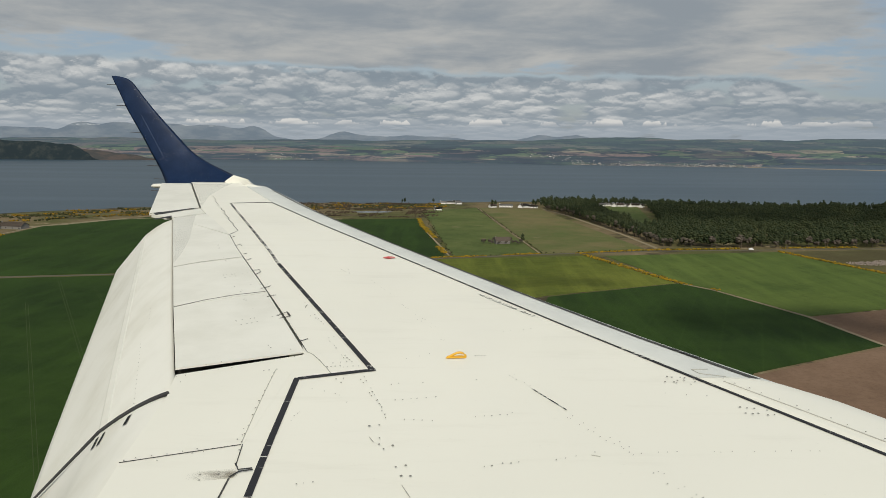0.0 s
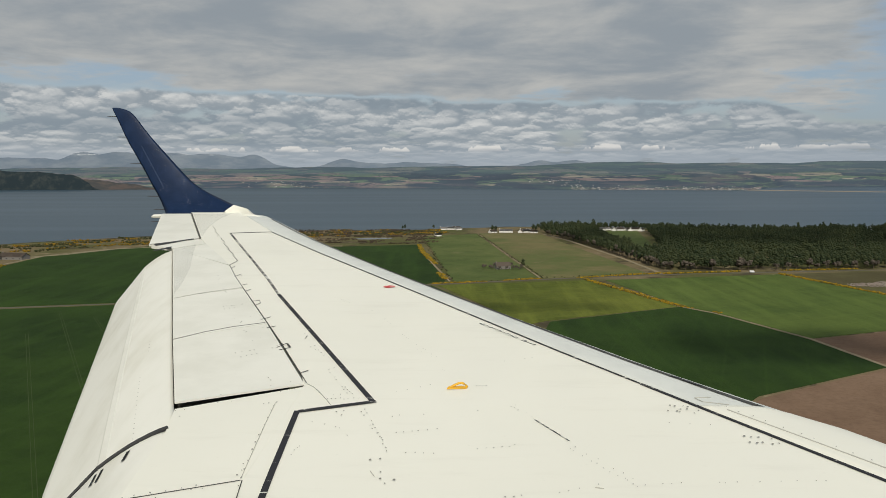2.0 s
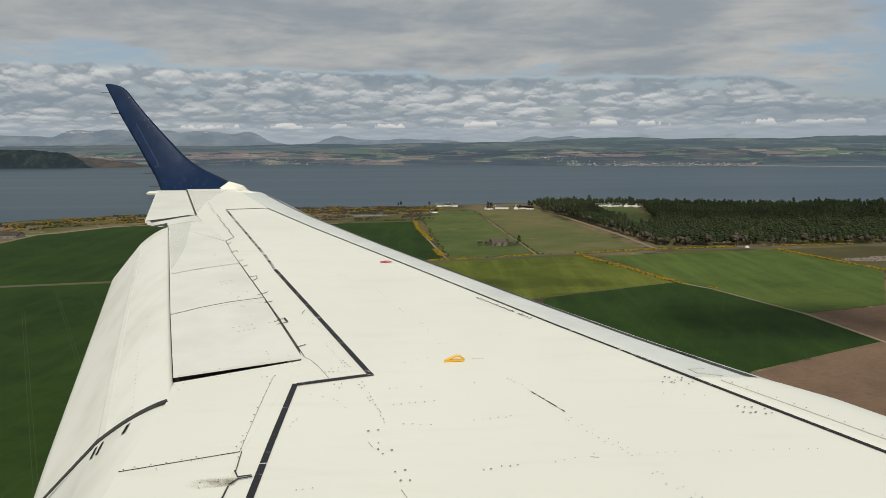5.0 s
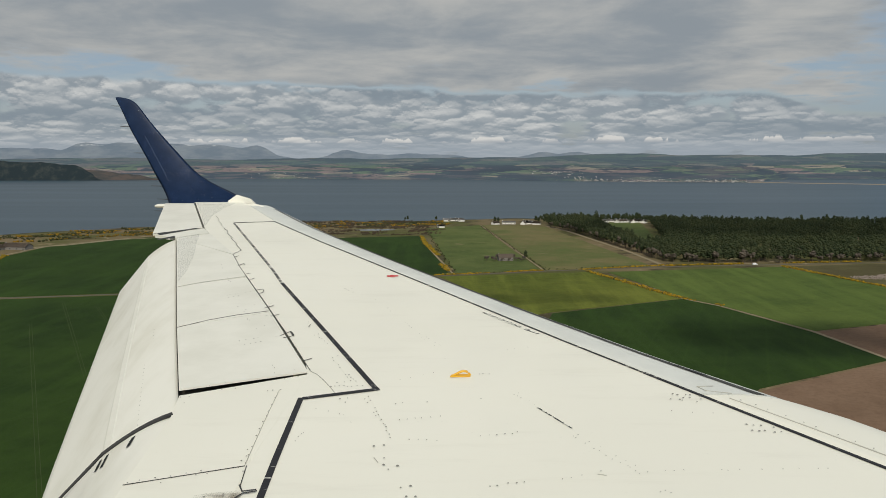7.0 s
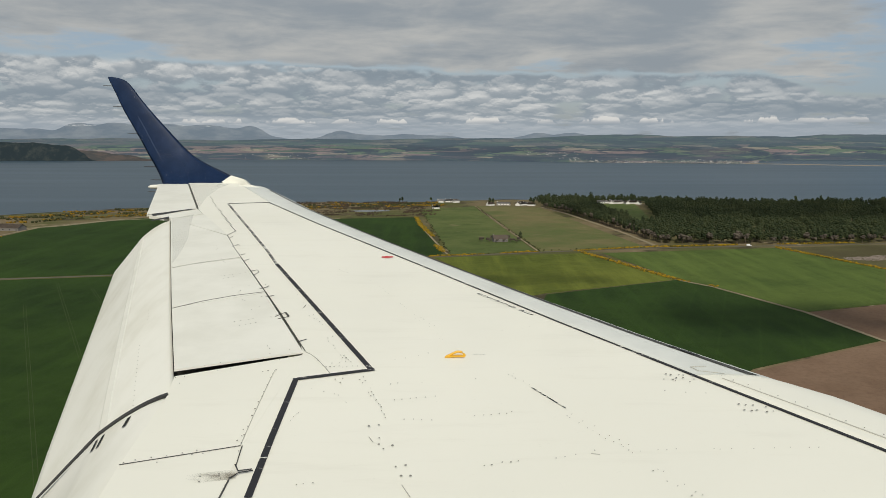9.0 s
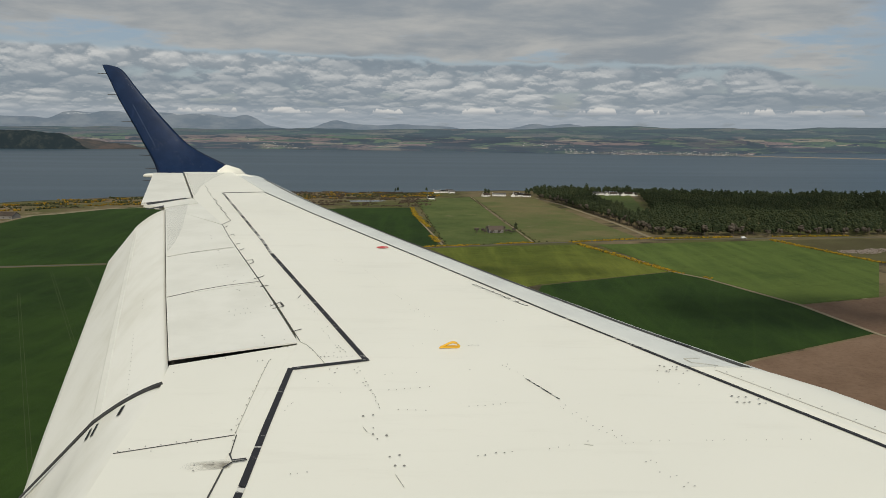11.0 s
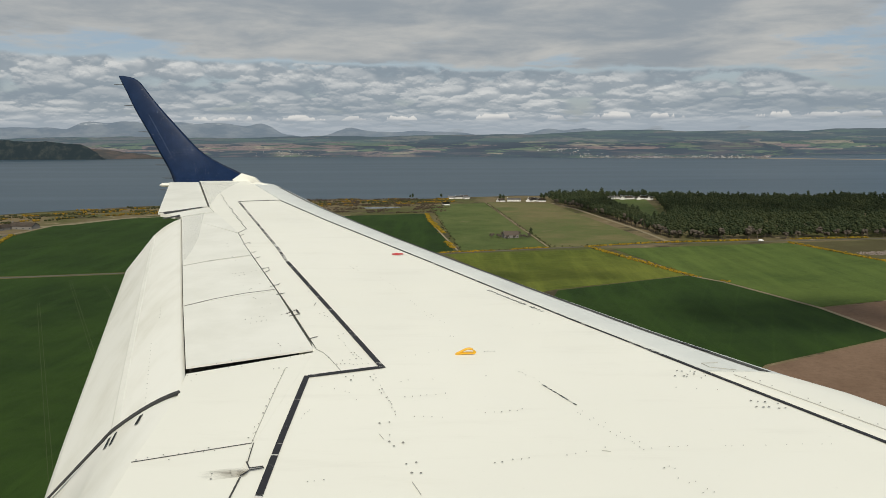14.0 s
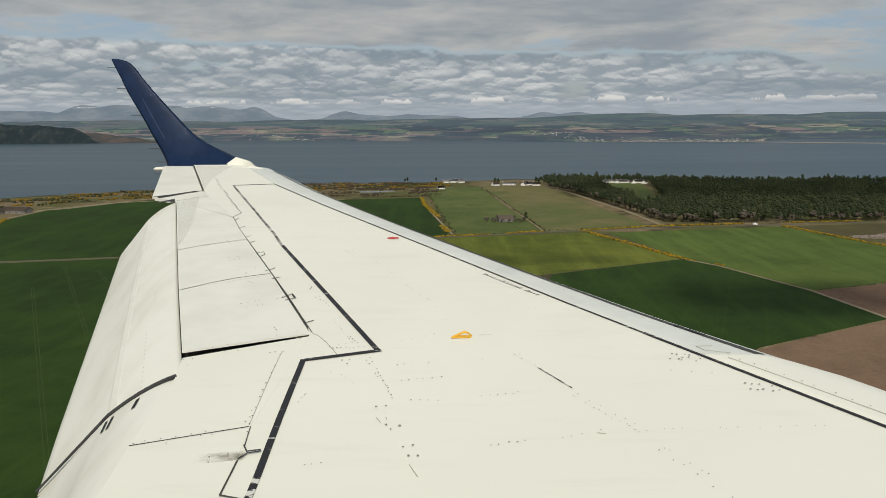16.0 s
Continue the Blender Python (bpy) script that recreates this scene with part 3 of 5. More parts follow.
def flap_profile(name, front, back, label, steps=40):
    """A lowered flap lofted between a front line and a trailing edge; both give a point for 0..1."""
    bm = bmesh.new()
    rows = []
    for i in range(steps + 1):
        s = i / steps
        a, b = front(s), back(s)
        row = []
        for k in range(26):
            c = k / 25
            p = a.lerp(b, c)
            row.append((p.x, p.y, a.z + (b.z - a.z) * flap_drop(c)))
        for k in range(25, -1, -1):
            c = k / 25
            p = a.lerp(b, c)
            row.append((p.x, p.y, a.z + (b.z - a.z) * flap_drop(c) - 0.006 - 0.11 * (1 - c) ** 0.7))
        row.append(row[0])
        rows.append(row)
    sheet_mesh(bm, rows)
    bmesh.ops.remove_doubles(bm, verts=bm.verts, dist=0.0004)
    bmesh.ops.holes_fill(bm, edges=[e for e in bm.edges if e.is_boundary])
    bmesh.ops.recalc_face_normals(bm, faces=bm.faces)
    return part(name, bm, FLAP, wing, label, smooth=True)


def out_front(s):
    y = lerp(4.00, 9.28, s)
    return Vector((pw(SPOILER_EDGE, y) - 0.006, y, skin_z(y) - 0.021))


FLAP_TE = [(1.0, -1.16), (2.5, -1.61), (3.57, -1.975), (4.16, -2.168), (5.59, -2.622), (8.24, -3.465), (9.2, -3.74)]


def out_back(s):
    y = lerp(3.515, 8.3, s)
    return Vector((pw(FLAP_TE, y), y, skin_z(y) - 0.40))


flap = flap_profile("outboard_flap", out_front, out_back, "lowered white outboard flap, faintly stained")


def crease_strip():
    """The slightly raised band along the flap's crease."""
    bm = bmesh.new()
    rows = []
    for i in range(41):
        a, b = out_front(lerp(0.004, 0.97, i / 40)), out_back(lerp(0.004, 0.97, i / 40))
        row = []
        for c, up in ((0.475, 0.0), (0.485, 0.004), (0.535, 0.004), (0.545, 0.0)):
            p = a.lerp(b, c)
            row.append((p.x, p.y, a.z + (b.z - a.z) * flap_drop(c) + up))
        rows.append(row)
    sheet_mesh(bm, rows)
    part("crease_band", bm, PANEL, flap)


crease_strip()


def in_front(s):
    y = lerp(1.0, 3.97, s)
    return Vector((pw([(1.0, -1.22), (2.9, -1.34), (3.2, -1.37), (3.93, -1.42), (4.05, -1.475)], y) + 0.01, y, skin_z(y) - 0.012))


def in_back(s):
    y = lerp(1.0, 3.485, s)
    return Vector((pw(FLAP_TE, y), y, skin_z(y) - 0.40))


flap_profile("inboard_flap", in_front, in_back, "lowered white inboard flap, stained along its edge", 24)


def seal_point(c):
    a, b = out_front(0.0), out_back(0.0)
    p = a.lerp(b, c)
    return Vector((p.x, p.y - 0.012, a.z + (b.z - a.z) * flap_drop(c) + 0.022))


bm = bmesh.new()
tube(bm, [seal_point(0.04 + 0.96 * c / 14) for c in range(15)], [0.013 - 0.007 * c / 14 for c in range(15)])
part("seal", bm, RUBBER, wing, "black rubber seal between the flaps")


def build_winglet():
    # stations from the base up: rear x, front x, y, z
    stations = [(-4.50, -3.20, 12.78, -0.745), (-4.59, -3.43, 12.92, -0.61), (-4.71, -3.85, 13.03, -0.44), (-4.83, -4.13, 13.11, -0.28), (-4.96, -4.35, 13.20, -0.07),
                (-5.15, -4.63, 13.31, 0.21), (-5.33, -4.89, 13.41, 0.47), (-5.46, -5.11, 13.50, 0.72), (-5.61, -5.30, 13.59, 0.96), (-5.62, -5.54, 13.60, 1.00)]
    fine = []
    for (p, q) in zip(stations, stations[1:]):
        for k in range(4):
            fine.append([lerp(u, v, k / 4) for u, v in zip(p, q)])
    fine.append(list(stations[-1]))
    for _ in range(5):
        fine = [fine[0]] + [[(p + 2 * q + r) / 4 for p, q, r in zip(*three)] for three in zip(fine, fine[1:], fine[2:])] + [fine[-1]]
    bm = bmesh.new()
    rows = []
    for xr, xf, y, z in fine:
        th = 0.045 * (xf - xr)
        row = []
        for k in range(17):
            f = k / 16
            row.append((lerp(xr, xf, f), y - th * math.sqrt(max(0.0, f * (1 - f) * 4)) * (0.55 + 0.45 * f), z))
        for k in range(15, -1, -1):
            f = k / 16
            row.append((lerp(xr, xf, f), y + th * 0.7 * math.sqrt(max(0.0, f * (1 - f) * 4)), z))
        rows.append(row)
    sheet_mesh(bm, rows)
    bmesh.ops.remove_doubles(bm, verts=bm.verts, dist=0.0004)
    bmesh.ops.holes_fill(bm, edges=[e for e in bm.edges if e.is_boundary])
    bmesh.ops.recalc_face_normals(bm, faces=bm.faces)
    return part("winglet", bm, NAVY, wing, "upswept winglet painted navy blue", smooth=True)


winglet = build_winglet()
# light fairing at the foot of the winglet
bm = bmesh.new()
for x, z in ((-3.50, -0.70), (-3.35, -0.60), (-3.15, -0.66), (-3.07, -0.74), (-3.44, -0.76)):
    bm.verts.new((x, 12.6, z)), bm.verts.new((x * 1.012, 12.86, z - 0.02))
bmesh.ops.convex_hull(bm, input=bm.verts[:])
part("tip_fairing", bm, PANEL, wing, "white wedge fairing at the foot of the winglet")
bm = bmesh.new()
for x, y, z in ((-3.28, 12.3, -0.75), (-2.99, 12.2, -0.715), (-2.76, 12.05, -0.765), (-2.70, 12.0, -0.80), (-2.78, 12.0, -0.815), (-3.07, 12.2, -0.775)):
    bm.verts.new((x, y, z)), bm.verts.new((x, y + 0.2, z - 0.02))
bmesh.ops.convex_hull(bm, input=bm.verts[:])
part("tip_strake", bm, PANEL, wing, "rounded white leading edge of the wing tip")
# pale rivet heads and a thin pale seam on the inner face of the winglet
wrng = random.Random(5)
bm = bmesh.new()
bmesh.ops.create_cone(bm, cap_ends=True, segments=6, radius1=0.0065, radius2=0.005, depth=0.005)
RIVET = bpy.data.meshes.new("rivet")
bm.to_mesh(RIVET)
bm.free()
RIVET.materials.append(CHIP)


def rivets(x0, z0, x1, z1, count, loose=0.008, skip=0.2):
    bpy.context.view_layer.update()
    for k in range(count):
        if wrng.random() < skip:
            continue
        f = k / max(1, count - 1)
        hit, at, way, _ = winglet.ray_cast(Vector((lerp(x0, x1, f) + wrng.gauss(0, loose), 5.0, lerp(z0, z1, f) + wrng.gauss(0, loose))), Vector((0, 1, 0)))
        if hit:
            ob = new("rivet", RIVET)
            ob.parent = winglet
            k_size = wrng.uniform(0.4, 0.85)
            ob.matrix_basis = Matrix.Translation(at) @ way.to_track_quat("Z", "Y").to_matrix().to_4x4() @ Matrix.Diagonal((k_size, k_size, 1, 1))


for lift in (0.0, 0.045, 0.09):
    rivets(-4.66, -0.36 + lift, -4.27, -0.29 + lift, 13)
rivets(-4.30, -0.40, -4.16, -0.56, 9, 0.015)
rivets(-4.45, -0.58, -4.05, -0.60, 8, 0.02, 0.4)
rivets(-4.06, -0.44, -3.96, -0.58, 5, 0.02)
rivets(-4.75, 0.12, -4.55, 0.0, 4, 0.03)
rivets(-5.2, 0.62, -4.9, 0.2, 6, 0.04, 0.5)
rivets(-4.5, -0.16, -4.3, -0.2, 5, 0.03, 0.3)
bm = bmesh.new()
seam = []
for k in range(13):
    hit, at, way, _ = winglet.ray_cast(Vector((lerp(-5.05, -4.62, k / 12), 5.0, lerp(0.34, -0.33, k / 12))), Vector((0, 1, 0)))
    if hit:
        seam.append(at)
tube(bm, seam, 0.0035, 4)
part("seam", bm, PALE_NAVY, winglet, "thin pale seam line")
# static dischargers along the rear edge
for x, y, z, long in ((-5.55, 13.56, 0.85, 0.15), (-5.35, 13.43, 0.50, 0.15), (-5.06, 13.27, 0.06, 0.17), (-4.71, 13.05, -0.48, 0.18), (-4.57, 12.93, -0.69, 0.18), (-4.42, 12.3, -0.84, 0.15)):
    bm = bmesh.new()
    tube(bm, [(x + 0.02, y, z), (x - long * 0.7, y + 0.014, z + 0.003), (x - long, y + 0.02, z + 0.004)], [0.007, 0.006, 0.004], 5)
    part("static_wick", bm, GREY, wing)
bm = bmesh.new()
tube(bm, [(-4.70, 12.7, -0.79), (-4.66, 12.7, -0.785), (-4.5, 12.68, -0.78), (-4.42, 12.66, -0.775)], [0.012, 0.03, 0.034, 0.02], 8)
part("tail_light", bm, PANEL, wing, "small white light pod")


def fastener_mesh():
    bm = bmesh.new()
    bmesh.ops.create_cone(bm, cap_ends=True, segments=8, radius1=1.0, radius2=0.8, depth=0.4)
    me = bpy.data.meshes.new("fastener")
    bm.to_mesh(me)
    bm.free()
    me.materials.append(FASTENER)
    return me


HEAD = fastener_mesh()


def fasteners(x0, y0, x1, y1, count, radius=0.0045, skip=0.15, lift=0.0075):
    """Flush fastener heads along a line, each a part of the wing."""
    for i in range(count):
        if frng.random() < skip + 0.08:
            continue
        f = (i + frng.uniform(-0.2, 0.2)) / max(1, count - 1)
        r = radius * frng.uniform(0.52, 0.85)
        ob = new("fastener", HEAD)
        ob.parent = wing
        ob.matrix_basis = Matrix.Translation(on(lerp(x0, x1, f) + frng.gauss(0, 0.004), lerp(y0, y1, f) + frng.gauss(0, 0.004), lift)) @ pose(0, 0, 0, 4, 0, 0) @ Matrix.Diagonal((r, r, 0.004, 1))


frng = random.Random(21)


# painted lines and seams, thin strips a few millimetres proud
def strip(name, points, width, mat, lift=0.006, label="", piece=0.25):
    bm = bmesh.new()
    left, right = [], []
    pts = []
    for (x0, y0), (x1, y1) in zip(points, points[1:]):
        k = max(1, int(math.hypot(x1 - x0, y1 - y0) / piece))
        pts += [(lerp(x0, x1, i / k), lerp(y0, y1, i / k)) for i in range(k)]
    pts.append(points[-1])
    for i, (x, y) in enumerate(pts):
        x0, y0 = pts[max(i - 1, 0)]
        x1, y1 = pts[min(i + 1, len(pts) - 1)]
        d = Vector((x1 - x0, y1 - y0)).normalized()
        left.append(on(x - d.y * width / 2, y + d.x * width / 2, lift))
        right.append(on(x + d.y * width / 2, y - d.x * width / 2, lift))
    down = Vector((0, 0, 0.003))
    sheet_mesh(bm, [[p - down for p in right], right, left, [p - down for p in left]])
    return part(name, bm, mat, wing, label)


strip("walkway_line", [(pw(FRONT_LINE, y) - 0.012, y) for y in (1.0, 2.2, 3.34, 4.18, 4.6)], 0.021, BLACK, label="black painted walkway line")
strip("walkway_line", [(pw(FRONT_LINE, y) - 0.012, y) for y in (4.605, 5.24, 6.9, 9.01, 10.54)], 0.0115, BLACK, label="thin black painted line, flaking")
strip("walkway_line", [(-0.40, 4.32), (-0.91, 5.57), (-1.47, 6.94)], 0.030, BLACK, label="black painted walkway line, scuffed")
strip("walkway_line", [(-1.49, 6.99), (-1.66, 7.46), (-2.2, 8.84), (-2.83, 10.44)], 0.024, BLACK_WORN, label="black painted walkway line, worn away in places")
strip("walkway_line", [(-0.79, 4.18), (-0.385, 4.325)], 0.030, BLACK, 0.008)
strip("walkway_line", [(-0.80, 4.19), (-0.78, 3.47), (-0.76, 2.93)], 0.030, BLACK)
strip("walkway_line", [(-0.76, 2.925), (-0.72, 1.0)], 0.030, BLACK_WORN)
strip("walkway_line", [(-2.83, 10.44), (-2.30, 10.54)], 0.018, SEAM)
strip("panel_seam", [(pw(FRONT_LINE, y) + 0.11 + 0.05 * (4.2 - y), y) for y in (4.2, 3.8, 3.0, 2.0, 1.0)], 0.006, SEAM_FAINT, 0.003)
strip("panel_seam", [(-0.821, 4.623), (-0.776, 4.574), (-0.726, 4.487), (-0.669, 4.366), (-0.618, 4.252)], 0.0022, SEAM_FAINT, 0.005)
strip("panel_seam", [(-0.943, 4.313), (-0.934, 4.039), (-0.916, 3.650), (-0.903, 3.392)], 0.0022, SEAM_FAINT, 0.005)
strip("panel_seam", [(-2.260, 8.271), (-2.228, 8.493), (-2.374, 8.830), (-2.383, 8.901), (-2.534, 9.214), (-2.533, 9.272), (-2.683, 9.591), (-2.733, 9.801), (-2.805, 9.910), (-2.829, 10.021)], 0.0036, SEAM, 0.007, piece=1.0)
strip("panel_seam", [(-2.917, 10.157), (-2.963, 10.345), (-3.076, 10.589), (-3.127, 10.793), (-3.241, 11.059)], 0.006, SEAM_FAINT, 0.006, piece=1.0)
part("hinge_gap", slab([on(x, y, 0.010) for x, y in ((-3.52, 9.56), (-3.17, 9.98), (-3.15, 9.93), (-3.46, 9.45))], 0.003), RUBBER, wing, "dark gap inboard of the aileron")
part("hinge_gap", slab([on(x, y, 0.010) for x, y in ((-3.37, 9.17), (-3.25, 9.39), (-3.21, 9.27), (-3.36, 9.10))], 0.003), RUBBER, wing, "dark gap inboard of the aileron")
strip("panel_seam", [(-3.10, 10.03), (-3.98, 12.47)], 0.016, SEAM)
strip("panel_seam", [(-3.57, 9.57), (-3.11, 10.0)], 0.012, SEAM, 0.006)
strip("scratch", [(0.47, 4.06), (0.53, 3.945)], 0.0045, BLACK_WORN)
strip("scratch", [(0.535, 3.935), (0.61, 3.79)], 0.004, BLACK_WORN)
strip("scratch", [(-0.165, 3.030), (-0.127, 2.933)], 0.0022, SEAM_FAINT, 0.005)
strip("scratch", [(-0.996, 5.559), (-0.992, 5.632)], 0.0022, SEAM, 0.005)
strip("scratch", [(-0.337, 3.467), (-0.314, 3.415)], 0.0022, SEAM_FAINT, 0.005)

strip("panel_seam", [(-2.260, 8.271), (-2.017, 7.616), (-1.545, 6.451), (-1.130, 5.420), (-0.825, 4.633)], 0.0036, SEAM, 0.007)
strip("panel_seam", [(-1.928, 5.545), (-1.763, 5.736), (-1.591, 5.876), (-1.374, 5.990)], 0.003, SEAM, 0.007)
strip("panel_seam", [(-2.341, 6.782), (-2.176, 6.965), (-1.852, 7.193)], 0.006, SEAM_FAINT, 0.009)
strip("panel_seam", [(-1.37, 3.198), (-0.9, 3.378)], 0.0024, SEAM, 0.006)
strip("panel_seam", [(-0.893, 3.378), (-0.872, 3.18)], 0.0035, SEAM, 0.006)
strip("panel_seam", [(-0.872, 3.07), (-0.87, 2.80)], 0.006, SEAM, 0.006)
strip("panel_seam", [(-0.87, 2.80), (-0.785, 2.775), (-0.80, 2.60), (-0.80, 1.0)], 0.007, SEAM, 0.007, piece=1.0)
strip("scratch", [(0.646, 3.305), (0.683, 3.294)], 0.0022, SEAM_FAINT, 0.005)
strip("panel_seam", [(1.404, 4.375), (1.500, 4.384)], 0.0025, SEAM_FAINT, 0.004)
strip("panel_seam", [(1.404, 4.375), (1.432, 4.312), (1.563, 4.269)], 0.0025, SEAM_FAINT, 0.004)
# hinge fittings on the spoilers
strip("hinge_fitting", [(-1.634, 6.668), (-1.583, 6.699), (-1.553, 6.608), (-1.577, 6.529)], 0.004, SEAM, 0.008, piece=1.0)
strip("hinge_fitting", [(-1.152, 5.339), (-1.099, 5.447), (-1.059, 5.339), (-1.122, 5.287)], 0.004, SEAM, 0.008, piece=1.0)
strip("hinge_fitting", [(-2.053, 7.669), (-2.020, 7.777), (-1.988, 7.695)], 0.004, SEAM, 0.008, piece=1.0)
strip("hinge_fitting", [(-1.427, 6.074), (-1.372, 6.142)], 0.004, SEAM, 0.008, piece=1.0)
strip("hinge_fitting", [(-1.327, 5.837), (-1.274, 5.884)], 0.004, SEAM, 0.008, piece=1.0)
strip("hinge_fitting", [(-1.881, 7.312), (-1.845, 7.337)], 0.004, SEAM, 0.008, piece=1.0)
strip("hinge_fitting", [(-1.787, 7.054), (-1.757, 7.123)], 0.004, SEAM, 0.008, piece=1.0)
strip("hinge_fitting", [(-0.904, 4.801), (-0.854, 4.855)], 0.004, SEAM, 0.008, piece=1.0)
strip("hinge_fitting", [(-1.094, 5.420), (-1.059, 5.339)], 0.012, SEAM, 0.011, piece=1.0)
strip("hinge_fitting", [(-2.197, 8.090), (-2.180, 8.179)], 0.004, SEAM, 0.008, piece=1.0)
strip("hinge_fitting", [(-0.876, 3.19), (-0.85, 3.135), (-0.795, 3.150)], 0.006, RUBBER, 0.012, "dark bracket sunk in the skin", piece=1.0)
strip("hinge_fitting", [(-0.872, 3.07), (-0.845, 3.12), (-0.79, 3.140)], 0.0045, RUBBER, 0.011, piece=1.0)
part("stain", slab([on(-1.06, 3.03, 0.006), on(-0.84, 3.08, 0.006), on(-0.84, 3.16, 0.006), on(-1.06, 3.11, 0.006)], 0.002), STAIN, wing, "brown oily smear behind the bracket")
part("dull_film", slab([on(x, y, 0.0066) for x, y in ((-3.95, 12.44), (-3.79, 12.33), (-3.33, 12.46), (-3.35, 11.82), (-3.28, 11.01), (-3.13, 10.21), (-3.16, 10.24))], 0.001), GREY_OVERLAY, wing, "faint grey overlay on the paint")
part("dull_film", slab([on(x, y, 0.0066) for x, y in ((-3.19, 9.30), (-3.01, 9.56), (-2.82, 8.83), (-2.62, 8.1), (-2.47, 7.41), (-2.40, 6.96))], 0.001), GREY_OVERLAY, wing, "faint grey overlay on the paint")
# short rubber blocks behind the seal
for c, s0, s1, wide in ((0.27, 0.985, 0.945, 0.016), (0.455, 0.985, 0.935, 0.011), (0.50, 0.985, 0.94, 0.011)):
    bm = bmesh.new()
    rows = []
    for k in range(5):
        a, b = in_front(lerp(s0, s1, k / 4)), in_back(lerp(s0, s1, k / 4))
        row = []
        for cc in (c, c + wide / 0.6):
            p = a.lerp(b, cc)
            row.append((p.x, p.y, a.z + (b.z - a.z) * flap_drop(cc) + 0.006))
        rows.append(row)
    sheet_mesh(bm, rows)
    bmesh.ops.solidify(bm, geom=bm.faces[:], thickness=0.004)
    part("rubber_block", bm, RUBBER, wing)


fasteners(-0.433, 4.209, -0.272, 3.676, 11, 0.0052, 0.05)
fasteners(-0.451, 4.176, -0.297, 3.756, 8, 0.005, 0.1)
fasteners(-0.283, 4.103, 0.173, 4.176, 12, 0.0042, 0.35)
fasteners(-0.249, 3.889, -0.008, 3.941, 7, 0.0042, 0.2)
fasteners(-0.219, 3.657, -0.059, 3.644, 5, 0.004, 0.1)
fasteners(-0.344, 3.575, -0.308, 3.587, 2, 0.008, -0.1)
fasteners(-0.291, 3.478, -0.249, 3.316, 2, 0.006, -0.1)
fasteners(-0.277, 3.387, -0.228, 3.376, 2, 0.008, -0.1)
fasteners(-0.199, 3.176, -0.162, 3.191, 2, 0.008, -0.1)
fasteners(-0.169, 3.099, -0.130, 3.108, 2, 0.0095, -0.1)
fasteners(0.159, 3.689, 0.383, 3.749, 7, 0.0045, 0.2)
fasteners(0.175, 3.191, 0.328, 3.222, 5, 0.005, 0)
fasteners(-0.587, 3.025, -0.507, 3.048, 4, 0.004, 0.1)
fasteners(-0.731, 3.631, -0.707, 3.736, 5, 0.0035, 0.2)
fasteners(-0.702, 4.039, -0.265, 3.818, 7, 0.0035, 0.4)
fasteners(-0.946, 4.269, -0.928, 3.919, 5, 0.0052, 0)
fasteners(-0.935, 3.861, -0.928, 3.689, 3, 0.006, -0.1)
fasteners(-0.925, 3.587, -0.921, 3.421, 4, 0.005, 0)
fasteners(-1.013, 4.286, -0.940, 4.313, 3, 0.0058, -0.1)
fasteners(-1.387, 5.222, -1.287, 5.287, 4, 0.0056, -0.1)
fasteners(-1.349, 5.135, -1.255, 5.197, 4, 0.0056, -0.1)
fasteners(-1.070, 4.726, -1.054, 4.685, 2, 0.006, -0.1)
fasteners(-1.179, 5.339, -1.120, 5.433, 4, 0.004, 0)
fasteners(-1.831, 6.490, -1.757, 6.529, 4, 0.006, -0.1)
fasteners(-1.796, 6.395, -1.732, 6.451, 3, 0.006, -0.1)
fasteners(-1.696, 6.568, -1.634, 6.628, 3, 0.004, 0)
fasteners(-1.349, 5.517, -1.285, 5.646, 3, 0.004, 0.2)
fasteners(-0.914, 5.352, -0.828, 5.222, 5, 0.005, 0.1)
fasteners(-0.889, 5.366, -0.805, 5.172, 3, 0.005, 0.1)
fasteners(-0.731, 4.866, -0.700, 4.900, 2, 0.005, -0.1)
fasteners(-0.706, 4.811, -0.663, 4.726, 2, 0.004, 0)
fasteners(-0.649, 4.674, -0.561, 4.458, 5, 0.005, 0)
fasteners(-0.590, 4.554, -0.530, 4.439, 4, 0.0055, 0)
fasteners(-0.669, 4.366, -0.590, 4.375, 4, 0.0062, -0.1)
fasteners(-0.568, 4.357, -0.487, 4.375, 4, 0.0045, 0)
fasteners(-0.745, 4.506, -0.680, 4.375, 4, 0.004, 0.1)
fasteners(-0.574, 4.176, -0.547, 4.184, 2, 0.0065, -0.1)
fasteners(-0.551, 4.119, -0.547, 4.111, 1, 0.008, -0.1)
fasteners(-0.641, 4.421, -0.563, 4.468, 3, 0.004, 0.2)
fasteners(-0.199, 5.406, -0.066, 5.135, 7, 0.0035, 0.2)
fasteners(-0.180, 5.286, -0.058, 5.062, 6, 0.003, 0.3)
fasteners(-0.306, 5.646, -0.261, 5.545, 4, 0.0035, 0.1)
fasteners(-0.590, 6.339, -0.402, 5.924, 7, 0.003, 0.4)
fasteners(-1.099, 5.908, -1.015, 5.691, 5, 0.003, 0.3)
fasteners(0.181, 4.564, 0.242, 4.573, 5, 0.0045, -0.1)
fasteners(-0.274, 4.468, -0.080, 4.593, 4, 0.003, 0.3)
fasteners(-0.013, 4.855, 0.001, 4.844, 2, 0.003, -0.1)
fasteners(0.370, 5.015, 0.582, 5.110, 4, 0.003, 0.2)
fasteners(-1.449, 4.184, -1.409, 4.111, 2, 0.004, -0.1)
fasteners(-1.407, 4.218, -0.874, 4.525, 9, 0.0042, 0.3)
fasteners(-1.360, 4.375, -0.869, 4.685, 8, 0.004, 0.35)
